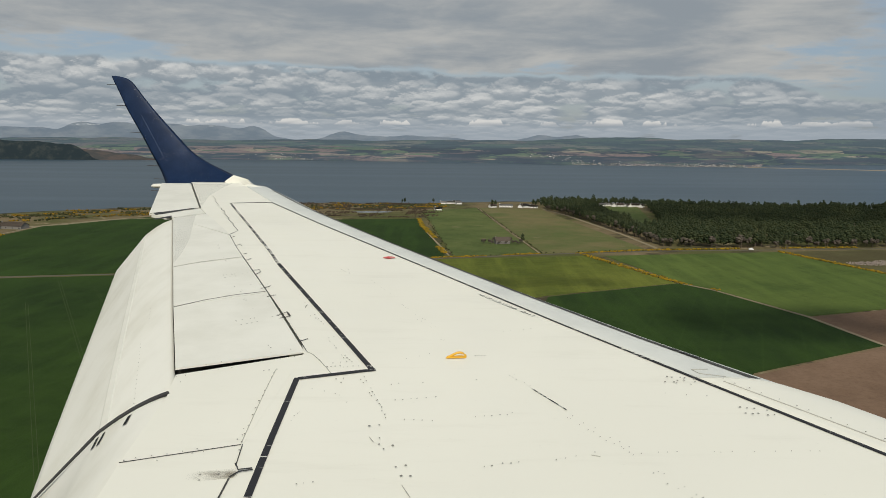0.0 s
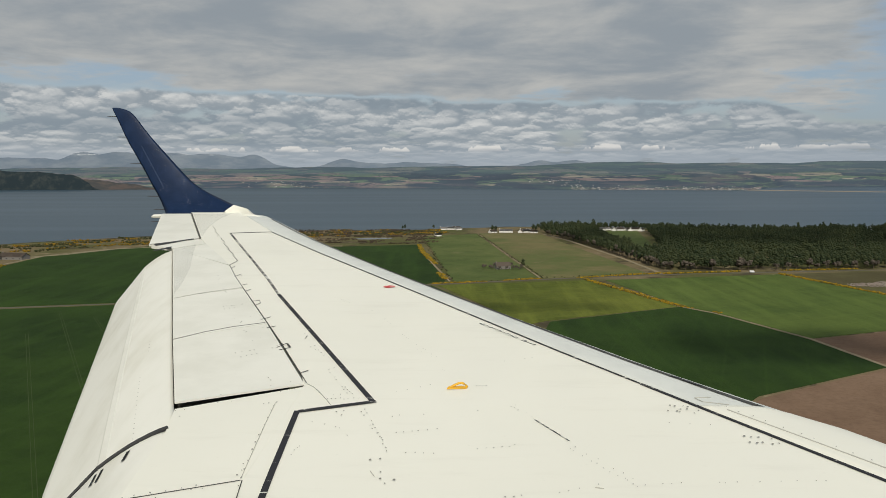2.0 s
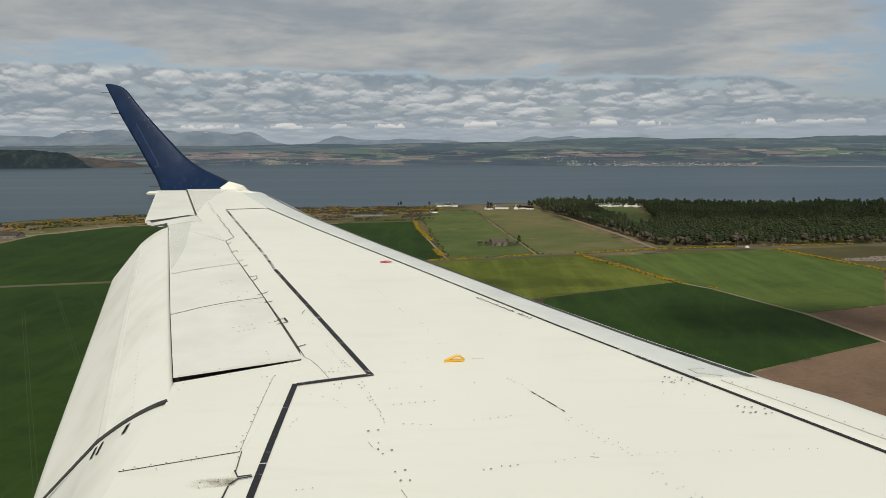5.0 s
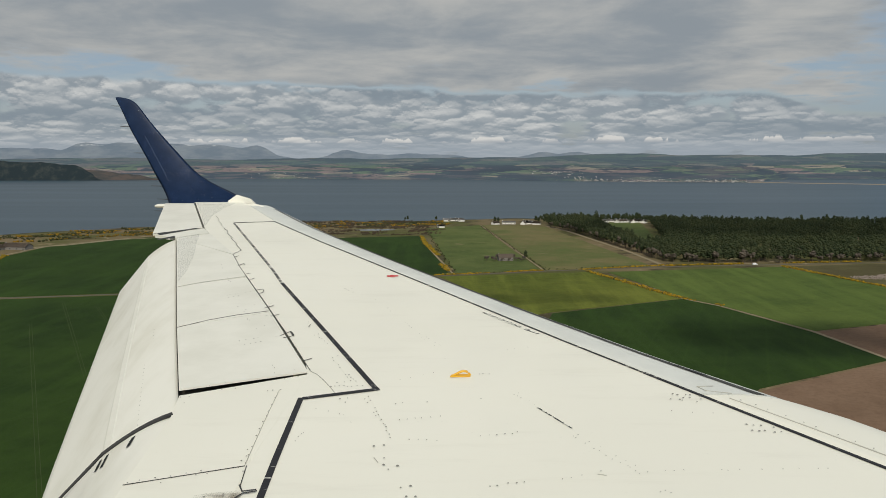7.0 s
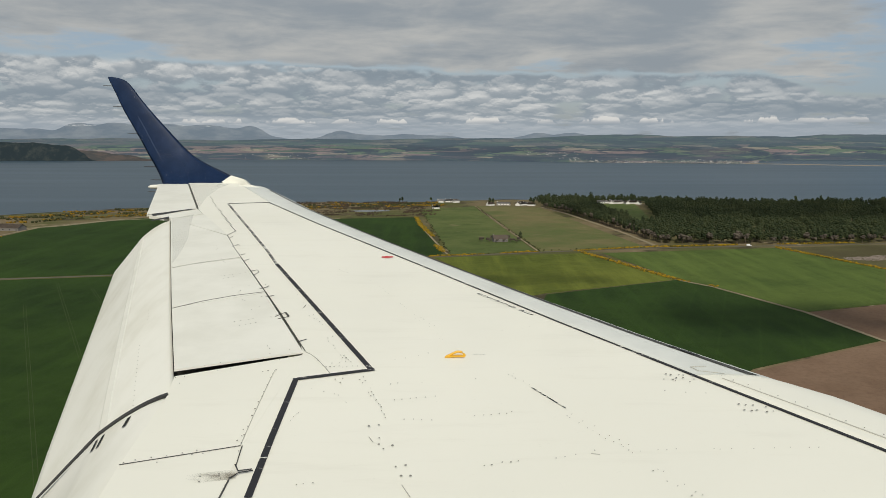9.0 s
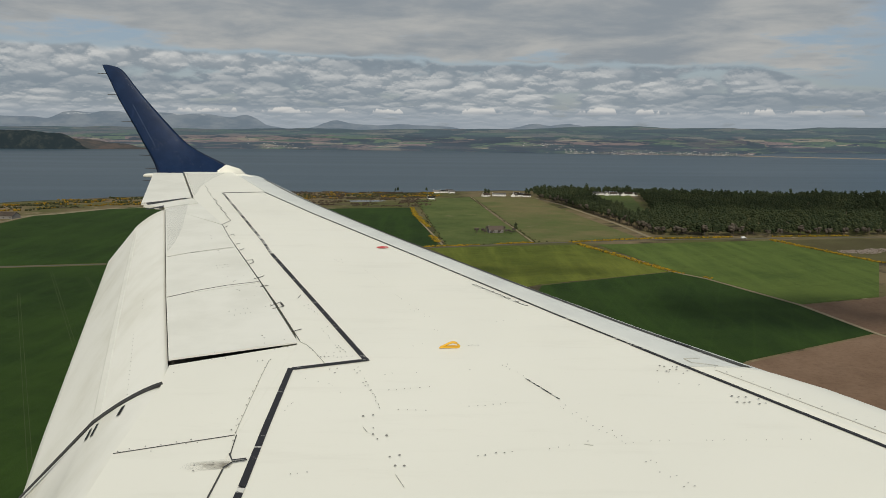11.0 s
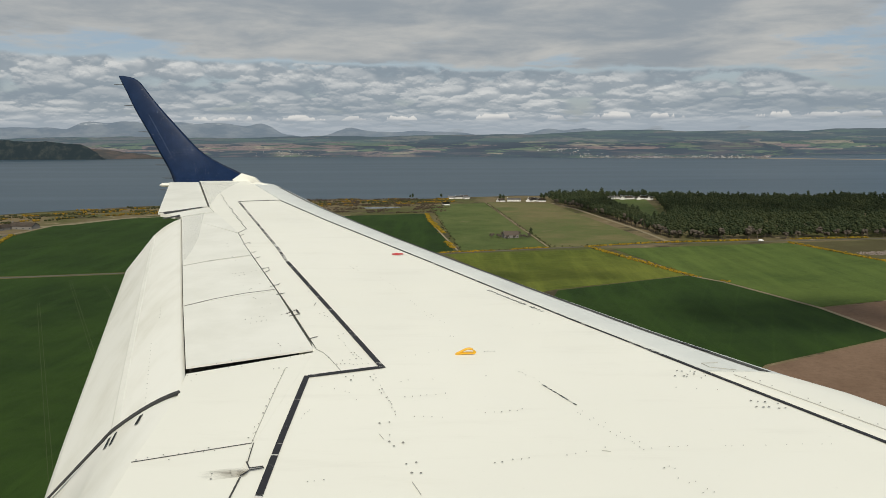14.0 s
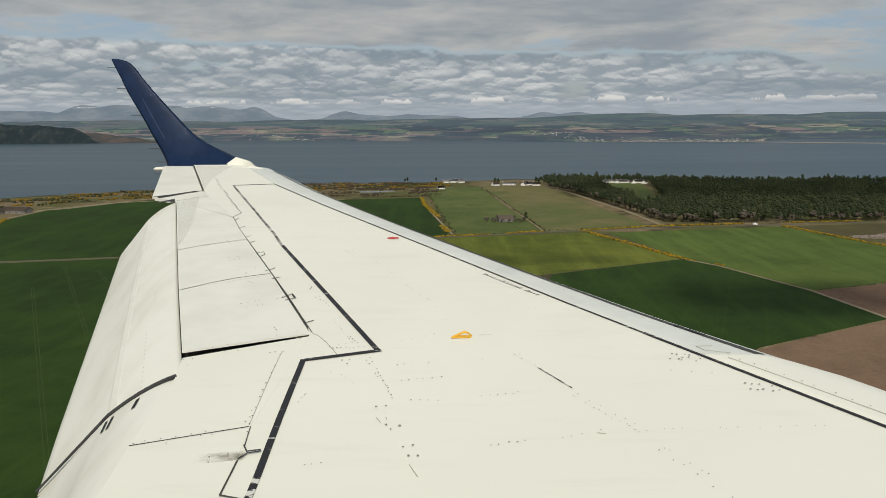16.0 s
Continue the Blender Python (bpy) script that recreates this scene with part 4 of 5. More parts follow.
fasteners(-1.367, 3.212, -0.963, 3.370, 8, 0.0048, 0.1)
fasteners(-1.277, 3.202, -0.910, 3.359, 7, 0.004, 0.3)
fasteners(-0.992, 3.104, -0.987, 3.057, 2, 0.007, -0.1)
fasteners(-0.930, 3.123, -0.910, 3.076, 3, 0.005, -0.1)
fasteners(-0.912, 3.467, -0.892, 3.326, 3, 0.005, 0)
fasteners(-2.338, 7.973, -2.167, 7.564, 4, 0.006, 0.2)
fasteners(-2.003, 7.123, -1.935, 6.965, 3, 0.005, 0.2)
fasteners(-1.634, 6.125, -1.409, 6.212, 5, 0.0045, 0.3)
fasteners(-1.568, 6.023, -1.552, 5.973, 2, 0.006, -0.1)
fasteners(-1.479, 5.767, -1.455, 5.721, 2, 0.006, -0.1)
fasteners(-1.389, 5.829, -1.297, 5.892, 4, 0.0045, 0.1)
fasteners(-1.399, 6.125, -1.371, 6.160, 3, 0.005, 0)
fasteners(-0.892, 6.729, -0.805, 6.607, 4, 0.005, 0.1)
fasteners(-0.833, 6.729, -0.797, 6.587, 2, 0.005, -0.1)
fasteners(-0.535, 3.948, -0.488, 3.846, 2, 0.003, 0)
fasteners(0.363, 4.252, 0.401, 4.184, 3, 0.0045, 0)
fasteners(0.58, 3.72, 0.83, 3.30, 16, 0.0035, 0.2)
fasteners(0.62, 3.72, 0.86, 3.33, 9, 0.0035)
fasteners(0.38, 4.26, 0.48, 4.04, 5, 0.003)
fasteners(0.48, 3.25, 0.68, 3.33, 5, 0.004, 0.3)
fasteners(1.23, 4.25, 1.37, 4.22, 5, 0.0075, 0.0)
fasteners(1.21, 4.17, 1.33, 4.14, 5, 0.0075, 0.0)
fasteners(1.24, 4.20, 1.36, 4.18, 4, 0.0075, 0.2)
fasteners(1.48, 3.84, 1.61, 3.80, 5, 0.0075, 0.2)
fasteners(1.48, 3.76, 1.62, 3.74, 5, 0.0075, 0.0)
fasteners(0.94, 3.33, 1.67, 3.36, 16, 0.0035, 0.35)
fasteners(0.86, 3.17, 0.97, 2.94, 7, 0.004)
fasteners(0.89, 3.17, 1.01, 2.94, 7, 0.004)
fasteners(0.97, 2.94, 1.12, 2.6, 9, 0.004)
fasteners(1.53, 4.24, 2.06, 3.42, 12, 0.005, 0.0)
fasteners(2.06, 3.42, 2.5, 2.7, 10, 0.005, 0.0)
fasteners(0.88, 4.04, 1.51, 3.96, 6, 0.0035, 0.4)


def flap_dots(c, s0, s1, count):
    """Fastener heads along the outboard flap."""
    for i in range(count):
        a, b = out_front(lerp(s0, s1, i / count)), out_back(lerp(s0, s1, i / count))
        p = a.lerp(b, c)
        ob = new("fastener", HEAD)
        ob.parent = flap
        ob.matrix_basis = pose(p.x, p.y, a.z + (b.z - a.z) * flap_drop(c) + 0.001, 0, -20 * c, 0) @ Matrix.Diagonal((0.0028, 0.0028, 0.003, 1))


flap_dots(0.30, 0.01, 0.22, 16)
flap_dots(0.24, 0.3, 0.36, 4)
# worn lettering beside the front line, too small to read
for k in range(26):
    f = (k + 0.3 * math.sin(k * 5.1)) / 26
    if k in (6, 11, 19):
        continue
    x, y = lerp(0.272, 0.623, f), lerp(5.941, 5.379, f)
    strip("lettering_bar", [(x - 0.010, y - 0.006), (x + 0.008 + 0.008 * (k % 4 == 1), y + 0.005 + 0.006 * (k % 3 == 0))], 0.003, SEAM, 0.0065, piece=1.0)

# grab handle
bm = bmesh.new()
arc = [(lerp(0.023, 0.130, k / 12), 4.54 + 0.01 * k / 12, skin_z(4.54) + 0.006 + 0.026 * math.sin(math.pi * (k / 12) ** 1.6) ** 0.8) for k in range(13)]
tube(bm, arc, 0.007, 8)
handle = part("grab_handle", bm, YELLOW, wing, "yellow arched grab handle", smooth=True)
part("base_plate", slab([on(0.011, 4.520, 0.010), on(0.130, 4.530, 0.010), on(0.110, 4.558, 0.010), on(0.021, 4.548, 0.010)], 0.006), YELLOW, handle)
bm = bmesh.new()
bmesh.ops.create_circle(bm, cap_ends=True, segments=20, radius=1.0, matrix=Matrix.Translation(on(-0.51, 7.22, 0.005)) @ pose(0, 0, 0, 4, 0, 0) @ Matrix.Diagonal((0.055, 0.045, 1, 1)))
part("marking", bm, RED, wing, "worn red round marking")


# ---- ground and water ----
SEA, LAND = -121.5, -120.0
COAST = [(-4600, 700), (-2500, 760), (-1500, 930), (-693, 1239), (-610, 1306), (-508, 1359), (-276, 1466), (-15, 1505), (199, 1560), (389, 1500), (576, 1440), (805, 1441), (1500, 1500), (2600, 1380), (4600, 1250)]


def coast_y(x):
    return pw(COAST, x) + 9 * math.sin(x * 0.021) + 6 * math.sin(x * 0.057 + 1.0)


bm = bmesh.new()
rows = []
xs = [-4600 + 9200 * i / 460 for i in range(461)]
rows.append([(x, -4500, LAND) for x in xs])
rows.append([(x, coast_y(x) - 22, LAND) for x in xs])
rows.append([(x, coast_y(x) - 8, LAND - 0.4) for x in xs])
rows.append([(x, coast_y(x) + 6, SEA - 1.0) for x in xs])
sheet_mesh(bm, rows)
ground = tagged(part("ground", bm, HEATH), "brown and olive coastal heath ground", "ground", kind="structure")
bm = bmesh.new()
sheet_mesh(bm, [[(x, y, SEA) for x in (-4900, -2400, 0, 2400, 4900)] for y in (500, 2000, 3500, 4900)])
tagged(part("water", bm, WATER), "grey-blue rippled water of a wide firth", "water", kind="structure")
bm = bmesh.new()
sheet_mesh(bm, [[(x, coast_y(x) - 7 - 2 * math.sin(x * 0.03), LAND - 0.15) for x in xs], [(x, coast_y(x) + 3, SEA + 0.12) for x in xs]])
tagged(part("beach", bm, SAND), "narrow strip of pale beach sand", "beach", kind="structure")


def field(points, mat, label, height=0.25, group="fields"):
    ob = part("field", slab([(x, y, LAND + height) for x, y in points], height + 0.3), mat)
    return tagged(ob, label, "field", group)


def ribbon(name, points, width, mat, label, category, lift=0.32):
    bm = bmesh.new()
    left, right = [], []
    for i, (x, y) in enumerate(points):
        x0, y0 = points[max(i - 1, 0)]
        x1, y1 = points[min(i + 1, len(points) - 1)]
        d = Vector((x1 - x0, y1 - y0)).normalized()
        w = width * (1 + 0.12 * math.sin(i * 2.1))
        left.append((x - d.y * w / 2, y + d.x * w / 2, LAND + lift))
        right.append((x + d.y * w / 2, y - d.x * w / 2, LAND + lift))
    low = [[(x, y, z - 0.3) for x, y, z in side] for side in (right, left)]
    sheet_mesh(bm, [low[0], right, left, low[1]])
    return tagged(part(name, bm, mat), label, category, kind="structure")


field([(-1300, 640), (-379, 672), (-288, 692), (-20, 798), (0, 815), (-42, 1195), (-154, 1172), (-444, 1184), (-491, 1134), (-537, 1060), (-537, 955), (-1300, 820)], CROP_DARK, "dark green field of young cereal")
field([(-1300, 100), (-60, 60), (60, 585), (-14, 786), (-288, 679), (-379, 660), (-1300, 628)], CROP_DARK, "dark green cereal field with wheel tracks")
field([(8, 812), (98, 832), (54, 1385), (-38, 1330)], PASTURE, "olive green pasture below the farmhouse")
field([(104, 834), (224, 862), (166, 1352), (60, 1390)], PASTURE_DRY, "pale dry pasture")
field([(-8, 788), (146, 818), (196, 664), (80, 606), (62, 590)], CROP_OLIVE, "yellow-green striped grass field")
field([(80, 600), (196.8, 662), (215.8, 632), (248.8, 537), (260.4, 460), (162, 402), (80, 300), (-40, 100), (-55, 60)], CROP_DARK, "dark green cereal field")
field([(166, 820), (362, 858), (404, 715), (322, 566), (252.5, 539), (220.5, 631), (200.5, 666)], CROP_GREEN, "bright green field of spring crop")
field([(253.2, 536), (322, 563), (700, 900), (1500, 900), (1500, 300), (263.6, 459.5)], SOIL, "brown ploughed field")
field([(260, 457), (1500, 280), (1500, -200), (-30, 60), (80, 296), (163, 399)], SOIL, "brown harrowed field beside the cereal")
field([(372, 862), (520, 885), (1100, 930), (1100, 910), (700, 904), (410, 718)], ROUGH_GRASS, "rough olive-brown grass by the forest", 0.2)
field([(264, 1085), (294, 1085), (348, 1440), (264, 1440)], PASTURE, "small green paddock in a forest clearing")
ribbon("road", [(-1300, 634), (-379, 666), (-288, 686), (-14, 792), (99, 826), (225, 858), (339, 872), (503, 893), (1100, 940)], 4.2, ROAD, "narrow country road with grass verges", "road")
ribbon("track", [(152, 822), (198, 664), (218, 632), (251, 537), (262, 459), (300, 330)], 2.6, SAND_TRACK, "sandy farm track beside the field edge", "track", 0.35)
ribbon("track", [(-41, 1200), (-22, 1010), (5, 810)], 2.2, SAND_TRACK, "sandy strip along the field edge", "track", 0.28)
ribbon("track", [(57, 1386), (101, 833)], 1.6, SAND_TRACK, "worn path between the pastures", "track", 0.28)
ribbon("track", [(-770, 1040), (-600, 1005), (-520, 1075), (-470, 1165)], 9, SAND_TRACK, "pale sandy drive to the clubhouse", "track", 0.26)
ribbon("track", [(170, 1370), (194, 1262), (228, 1000), (238, 866)], 5, SAND_TRACK, "sandy track along the forest edge", "track", 0.3)
ribbon("track", [(-700, 980), (-545, 960), (-540, 1062), (-491, 1140), (-400, 1190), (-154, 1180)], 7, SAND_TRACK, "sandy path at the field edge", "track", 0.3)

# wheel tracks in the near cereal field
for k, (xa, ya, xb, yb) in enumerate(((-303, 562, -136, 250), (-323, 652, -195, 414), (-283, 627, -225, 524))):
    for off in (0.0, 1.9):
        bm = bmesh.new()
        pts = [(lerp(xa, xb, i / 20) + off, lerp(ya, yb, i / 20)) for i in range(21)]
        sheet_mesh(bm, [[(x + 0.3, y, LAND + 0.28) for x, y in pts][::-1], [(x, y, LAND + 0.28) for x, y in pts][::-1]])
        tagged(part("tramline", bm, TRAM), "pale wheel track through the cereal", "track", "wheel tracks")

bm = bmesh.new()
bmesh.ops.create_circle(bm, cap_ends=True, segments=28, radius=1.0, matrix=pose(-120, 1300, LAND + 0.12, 0, 0, 8) @ Matrix.Diagonal((34, 15, 1, 1)))
tagged(part("pond", bm, POND), "small grey pond in the links", "pond", kind="structure")

# ---- far shore ----
SHORE = [(-5000, 4150), (-2317, 4179), (-1193, 4394), (0, 4179), (851, 3806), (1400, 3640), (1560, 3900), (1800, 4250), (5000, 4300)]
CREST = [(-4000, 95), (-2400, 106), (-1500, 112), (-600, 110), (0, 112), (500, 116), (1200, 124), (2000, 122), (2700, 132), (3400, 140), (4500, 130)]


def shore_y(x):
    return pw(SHORE, x) + 18 * math.sin(x * 0.006) + 9 * math.sin(x * 0.02)


bm = bmesh.new()
rows = []
for i in range(261):
    x = -4600 + 9200 * i / 260
    y0 = shore_y(x)
    row = []
    for k in range(37):
        f = k / 36
        y = lerp(y0, 4840, f)
        bank = min(1.0, f / 0.10)
        rise = 0.26 * (bank * bank * (3 - 2 * bank)) + 0.74 * f ** 0.85
        bumps = noise.fractal(Vector((x * 0.0016, y * 0.004, 0.0)), 0.9, 2.0, 5)
        h = pw(CREST, x) * rise * (1 + 0.22 * bumps * (1 - 0.6 * f)) + 5 * bumps * f
        row.append((x, y, SEA + max(h, -2.0) if k else SEA - 2.0))
    rows.append(row)
sheet_mesh(bm, rows[::-1])
bmesh.ops.transform(bm, matrix=Matrix.Translation((0, 0, -SEA)), verts=bm.verts)
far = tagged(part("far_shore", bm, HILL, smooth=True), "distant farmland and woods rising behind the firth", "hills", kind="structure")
far.location.z = SEA


def ridge(name, y, bumps, base, mat, label, x0=-4600, x1=4600, steps=300, depth=40):
    """A far ridge; bumps are (x, height, width)."""
    bm = bmesh.new()
    rows = [[], [], []]
    for i in range(steps + 1):
        x = lerp(x0, x1, i / steps)
        h = base + sum(hh * math.exp(-((x - xx) / ww) ** 2) for xx, hh, ww in bumps)
        h += 5.5 * noise.fractal(Vector((x * 0.009, y, 1.0)), 0.7, 2.1, 7)
        rows[0].append((x, y - depth, 0.0))
        rows[1].append((x, y - depth * 0.4, h * 0.62))
        rows[2].append((x, y, h))
    sheet_mesh(bm, rows)
    ob = tagged(part(name, bm, mat, smooth=True), label, "hills", kind="structure")
    ob.location.z = SEA
    return ob


ridge("mountains", 4880, [(-2900, 26, 160), (-2700, 61, 170), (-2470, 53, 120), (-2240, 83, 120), (-2000, 92, 170), (-1700, 81, 180), (-1400, 80, 180), (-1150, 64, 105), (-640, 43, 95), (-480, 25, 130), (-220, 29, 140), (0, 18, 120), (560, 34, 105), (790, 38, 125), (1400, 13, 120), (2000, 14, 300), (3400, 40, 500), (-3800, 70, 500)], 110, MOUNTAIN, "far mountains coloured blue for haze, with snow patches")
ridge("headland", 4150, [(-2760, 70, 380), (-2340, 84, 220), (-2080, 68, 140), (-1925, 54, 92)], -5, HEADLAND, "dark wooded headland across the water", x0=-3600, x1=-1790, depth=60)
ridge("brown_slope", 4172, [(-1900, 52, 120), (-1740, 34, 110), (-1600, 18, 90)], -4, MOOR, "brown moorland slope running down to the water", x0=-2000, x1=-1480, steps=60, depth=50)
# sand spit
bm = bmesh.new()
sheet_mesh(bm, [[(1290 + 60 * k, lerp(3735, 2950, k / 20) - 6, SEA - 0.3) for k in range(21)], [(1290 + 60 * k, lerp(3740, 2962, k / 20) + 6, SEA + 1.6) for k in range(21)],
                [(1290 + 60 * k, lerp(3760, 3000, k / 20) + 22, SEA + 1.2) for k in range(21)], [(1290 + 60 * k, lerp(3775, 3030, k / 20) + 30, SEA - 0.3) for k in range(21)]])
tagged(part("sand_spit", bm, SAND), "low sand spit reaching into the firth", "spit", kind="structure")


# ---- trees ----
rng = random.Random(7)


def clump(bm, centre, r, squash=0.8, rnd=rng, twist=0.35):
    """A ragged small leaf mass."""
    made = bmesh.ops.create_icosphere(bm, subdivisions=1, radius=1.0)["verts"]
    for v in made:
        k = 1 + rnd.uniform(-twist, twist)
        v.co = Vector(centre) + Vector((v.co.x * r * k, v.co.y * r * k, v.co.z * r * squash * k))


def pine_meshes(seed, tall, masses=15):
    rnd = random.Random(seed)
    bm = bmesh.new()
    tube(bm, [(0, 0, -0.5), (rnd.uniform(-.2, .2), rnd.uniform(-.2, .2), tall * 0.5), (0, 0, tall * 0.92)], [0.32, 0.22, 0.06], 5)
    for k in range(5):
        a = rnd.uniform(0, 6.28)
        z = tall * rnd.uniform(0.4, 0.75)
        tube(bm, [(0, 0, z), (math.cos(a) * 1.9, math.sin(a) * 1.9, z + 0.7)], [0.09, 0.03], 4)
    trunk = bm
    bm = bmesh.new()
    lean = rnd.uniform(0, 6.28)
    for k in range(masses):
        f = k / (masses - 1)
        z = tall * lerp(0.40, 0.90, f)
        spread = 3.0 * math.sqrt(max(0.10, 1.0 - 0.78 * (f - 0.38) ** 2 / 0.40)) * (15 / masses) ** 0.3
        a = k * 2.4 + lean + rnd.uniform(-.6, .6)
        out = spread * rnd.uniform(0.35, 0.75) * (1.0 if f < 0.9 else 0.5)
        clump(bm, (math.cos(a) * out, math.sin(a) * out, z), spread * rnd.uniform(0.36, 0.58) + 0.35, rnd.uniform(0.6, 0.85), rnd, 0.30)
    return trunk, bm


def bare_meshes(seed, tall):
    rnd = random.Random(seed)
    bm = bmesh.new()
    tube(bm, [(0, 0, -0.5), (0.1, 0, tall * 0.3), (0, 0.1, tall * 0.7)], [0.35, 0.26, 0.07], 5)
    crown = bmesh.new()
    for k in range(9):
        a = k * 2.4
        z = tall * rnd.uniform(0.3, 0.55)
        r = rnd.uniform(1.6, 3.2)
        tube(bm, [(0, 0, z), (math.cos(a) * r, math.sin(a) * r, z + tall * 0.3)], [0.11, 0.03], 4)
        for j in range(2):
            clump(crown, (math.cos(a) * r * rnd.uniform(.5, 1), math.sin(a) * r * rnd.uniform(.5, 1), z + tall * rnd.uniform(0.12, 0.4)), rnd.uniform(0.9, 1.7), 0.85, rnd, 0.4)
    return bm, crown


def tree(name, meshes, crown_mat, label):
    t = thing(name, label, "tree", "forest trees")
    part("trunk", meshes[0], BARK, t)
    part("crown", meshes[1], crown_mat, t, smooth=True)
    return t


PINES = [tree("pine_tree", pine_meshes(s, h), PINE, "tall dark green pine at the forest edge") for s, h in ((1, 17), (2, 15), (3, 19), (4, 13))]
BARES = [tree("bare_tree", bare_meshes(s, h), BARE, "leafless brown broadleaf tree at the forest edge") for s, h in ((5, 10), (6, 12))]


def place(proto, x, y, z=LAND, s=1.0):
    c = copy_thing(proto, pose(x, y, z, 0, 0, rng.uniform(0, 360)))
    c.scale = (s, s, s * rng.uniform(0.9, 1.1))
    return c


FOREST_EDGE = [(172, 1345), (200, 1252), (234, 1010), (250, 900), (340, 892), (500, 908), (800, 930), (1150, 960)]


def inside(x, y):
    """Within the wood, outside its clearing."""
    if y > coast_y(x) - 40 or x > 1700:
        return False
    edge = pw([(250, 900), (340, 892), (500, 908), (800, 930), (1700, 1010)], x) if x > 250 else pw([(172, 1345), (200, 1252), (234, 1010), (250, 900)], x)
    if y < edge:
        return False
    if 1075 < y < 1450 and 262 < x < lerp(296, 352, (y - 1075) / 300):
        return False
    return True


# the nearest row as single trees
count = 0
for (x0, y0), (x1, y1) in zip(FOREST_EDGE, FOREST_EDGE[1:]):
    n_trees = int(math.hypot(x1 - x0, y1 - y0) / 6.0)
    for i in range(n_trees):
        f = (i + rng.random()) / n_trees
        x, y = lerp(x0, x1, f) + rng.uniform(0, 6), lerp(y0, y1, f) + rng.uniform(0, 8)
        if rng.random() < (0.55 if y < 960 else 0.15):
            place(rng.choice(BARES), x, y - 6, s=rng.uniform(0.8, 1.25))
        else:
            place(rng.choice(PINES), x, y, s=rng.uniform(0.75, 1.1))
for p in PINES + BARES:
    p.location = (260 + rng.uniform(0, 200), 925 + rng.uniform(0, 20), LAND)


def joined_wood(name, spots, proto_builders, mat, label):
    """Many trees as one mesh built from arrays."""
    protos = []
    for build in proto_builders:
        a, b = build
        for q in (a,):
            q.free()
        b.verts.ensure_lookup_table()
        co = np.array([v.co[:] for v in b.verts])
        fa = np.array([[v.index for v in f.verts] for f in b.faces])
        b.free()
        protos.append((co, fa))
    verts, faces, base = [], [], 0
    for x, y, s in spots:
        co, fa = protos[rng.randrange(len(protos))]
        a = rng.uniform(0, 6.28)
        ca, sa = math.cos(a) * s, math.sin(a) * s
        out = np.stack([co[:, 0] * ca - co[:, 1] * sa + x, co[:, 0] * sa + co[:, 1] * ca + y, co[:, 2] * s + LAND], 1)
        verts.append(out), faces.append(fa + base)
        base += len(co)
    me = bpy.data.meshes.new(name)
    me.from_pydata(np.concatenate(verts).tolist(), [], np.concatenate(faces).tolist())
    me.polygons.foreach_set("use_smooth", [True] * len(me.polygons))
    me.materials.append(mat)
    return tagged(new(name, me), label, "forest", kind="stuff")


def stand_height(x, y):
    """Slow swells in the height of the canopy."""
    return 0.98 + 0.16 * noise.fractal(Vector((x * 0.012, y * 0.012, 4.0)), 0.8, 2.0, 4)


spots = []
while len(spots) < 8200:
    x, y = rng.uniform(172, 1500), rng.uniform(895, 1530)
    if inside(x, y) and rng.random() < 1.0 - 0.6 * (x > 850):
        spots.append((x, y, stand_height(x, y) * rng.choice((0.72, 0.8, 0.85, 0.9, 0.98)) * rng.uniform(0.9, 1.1)))
joined_wood("forest", spots, [pine_meshes(11, 17, 9), pine_meshes(12, 14, 8), pine_meshes(13, 18, 10), pine_meshes(14, 15.5, 9), pine_meshes(15, 13, 8), pine_meshes(16, 16.5, 9)], PINE, "dense dark green pine forest along the shore")


def scrub(name, lines, mat, label, step=2.2, size=(0.8, 1.7), jitter=1.5, category="hedge"):
    """A hedge or scrub of many small clumps along lines."""
    bm = bmesh.new()
    b2 = bmesh.new()
    clump(b2, (0, 0, 0.5), 1.0, 0.8, random.Random(3), 0.4)
    co = np.array([v.co[:] for v in b2.verts])
    b2.verts.index_update()
    fa = np.array([[v.index for v in f.verts] for f in b2.faces])
    b2.free(), bm.free()
    verts, faces, base = [], [], 0
    for pts in lines:
        for (x0, y0), (x1, y1) in zip(pts, pts[1:]):
            k = max(1, int(math.hypot(x1 - x0, y1 - y0) / step))
            for i in range(k):
                if rng.random() < 0.12:
                    continue
                s = rng.uniform(*size)
                x, y = lerp(x0, x1, (i + rng.random()) / k) + rng.gauss(0, jitter), lerp(y0, y1, (i + rng.random()) / k) + rng.gauss(0, jitter)
                a = rng.uniform(0, 6.28)
                ca, sa = math.cos(a) * s, math.sin(a) * s
                out = np.stack([co[:, 0] * ca - co[:, 1] * sa + x, co[:, 0] * sa + co[:, 1] * ca + y, co[:, 2] * s + LAND], 1)
                verts.append(out), faces.append(fa + base)
                base += len(co)
    me = bpy.data.meshes.new(name)
    me.from_pydata(np.concatenate(verts).tolist(), [], np.concatenate(faces).tolist())
    me.polygons.foreach_set("use_smooth", [True] * len(me.polygons))
    me.materials.append(mat)
    return tagged(new(name, me), label, category, kind="stuff")


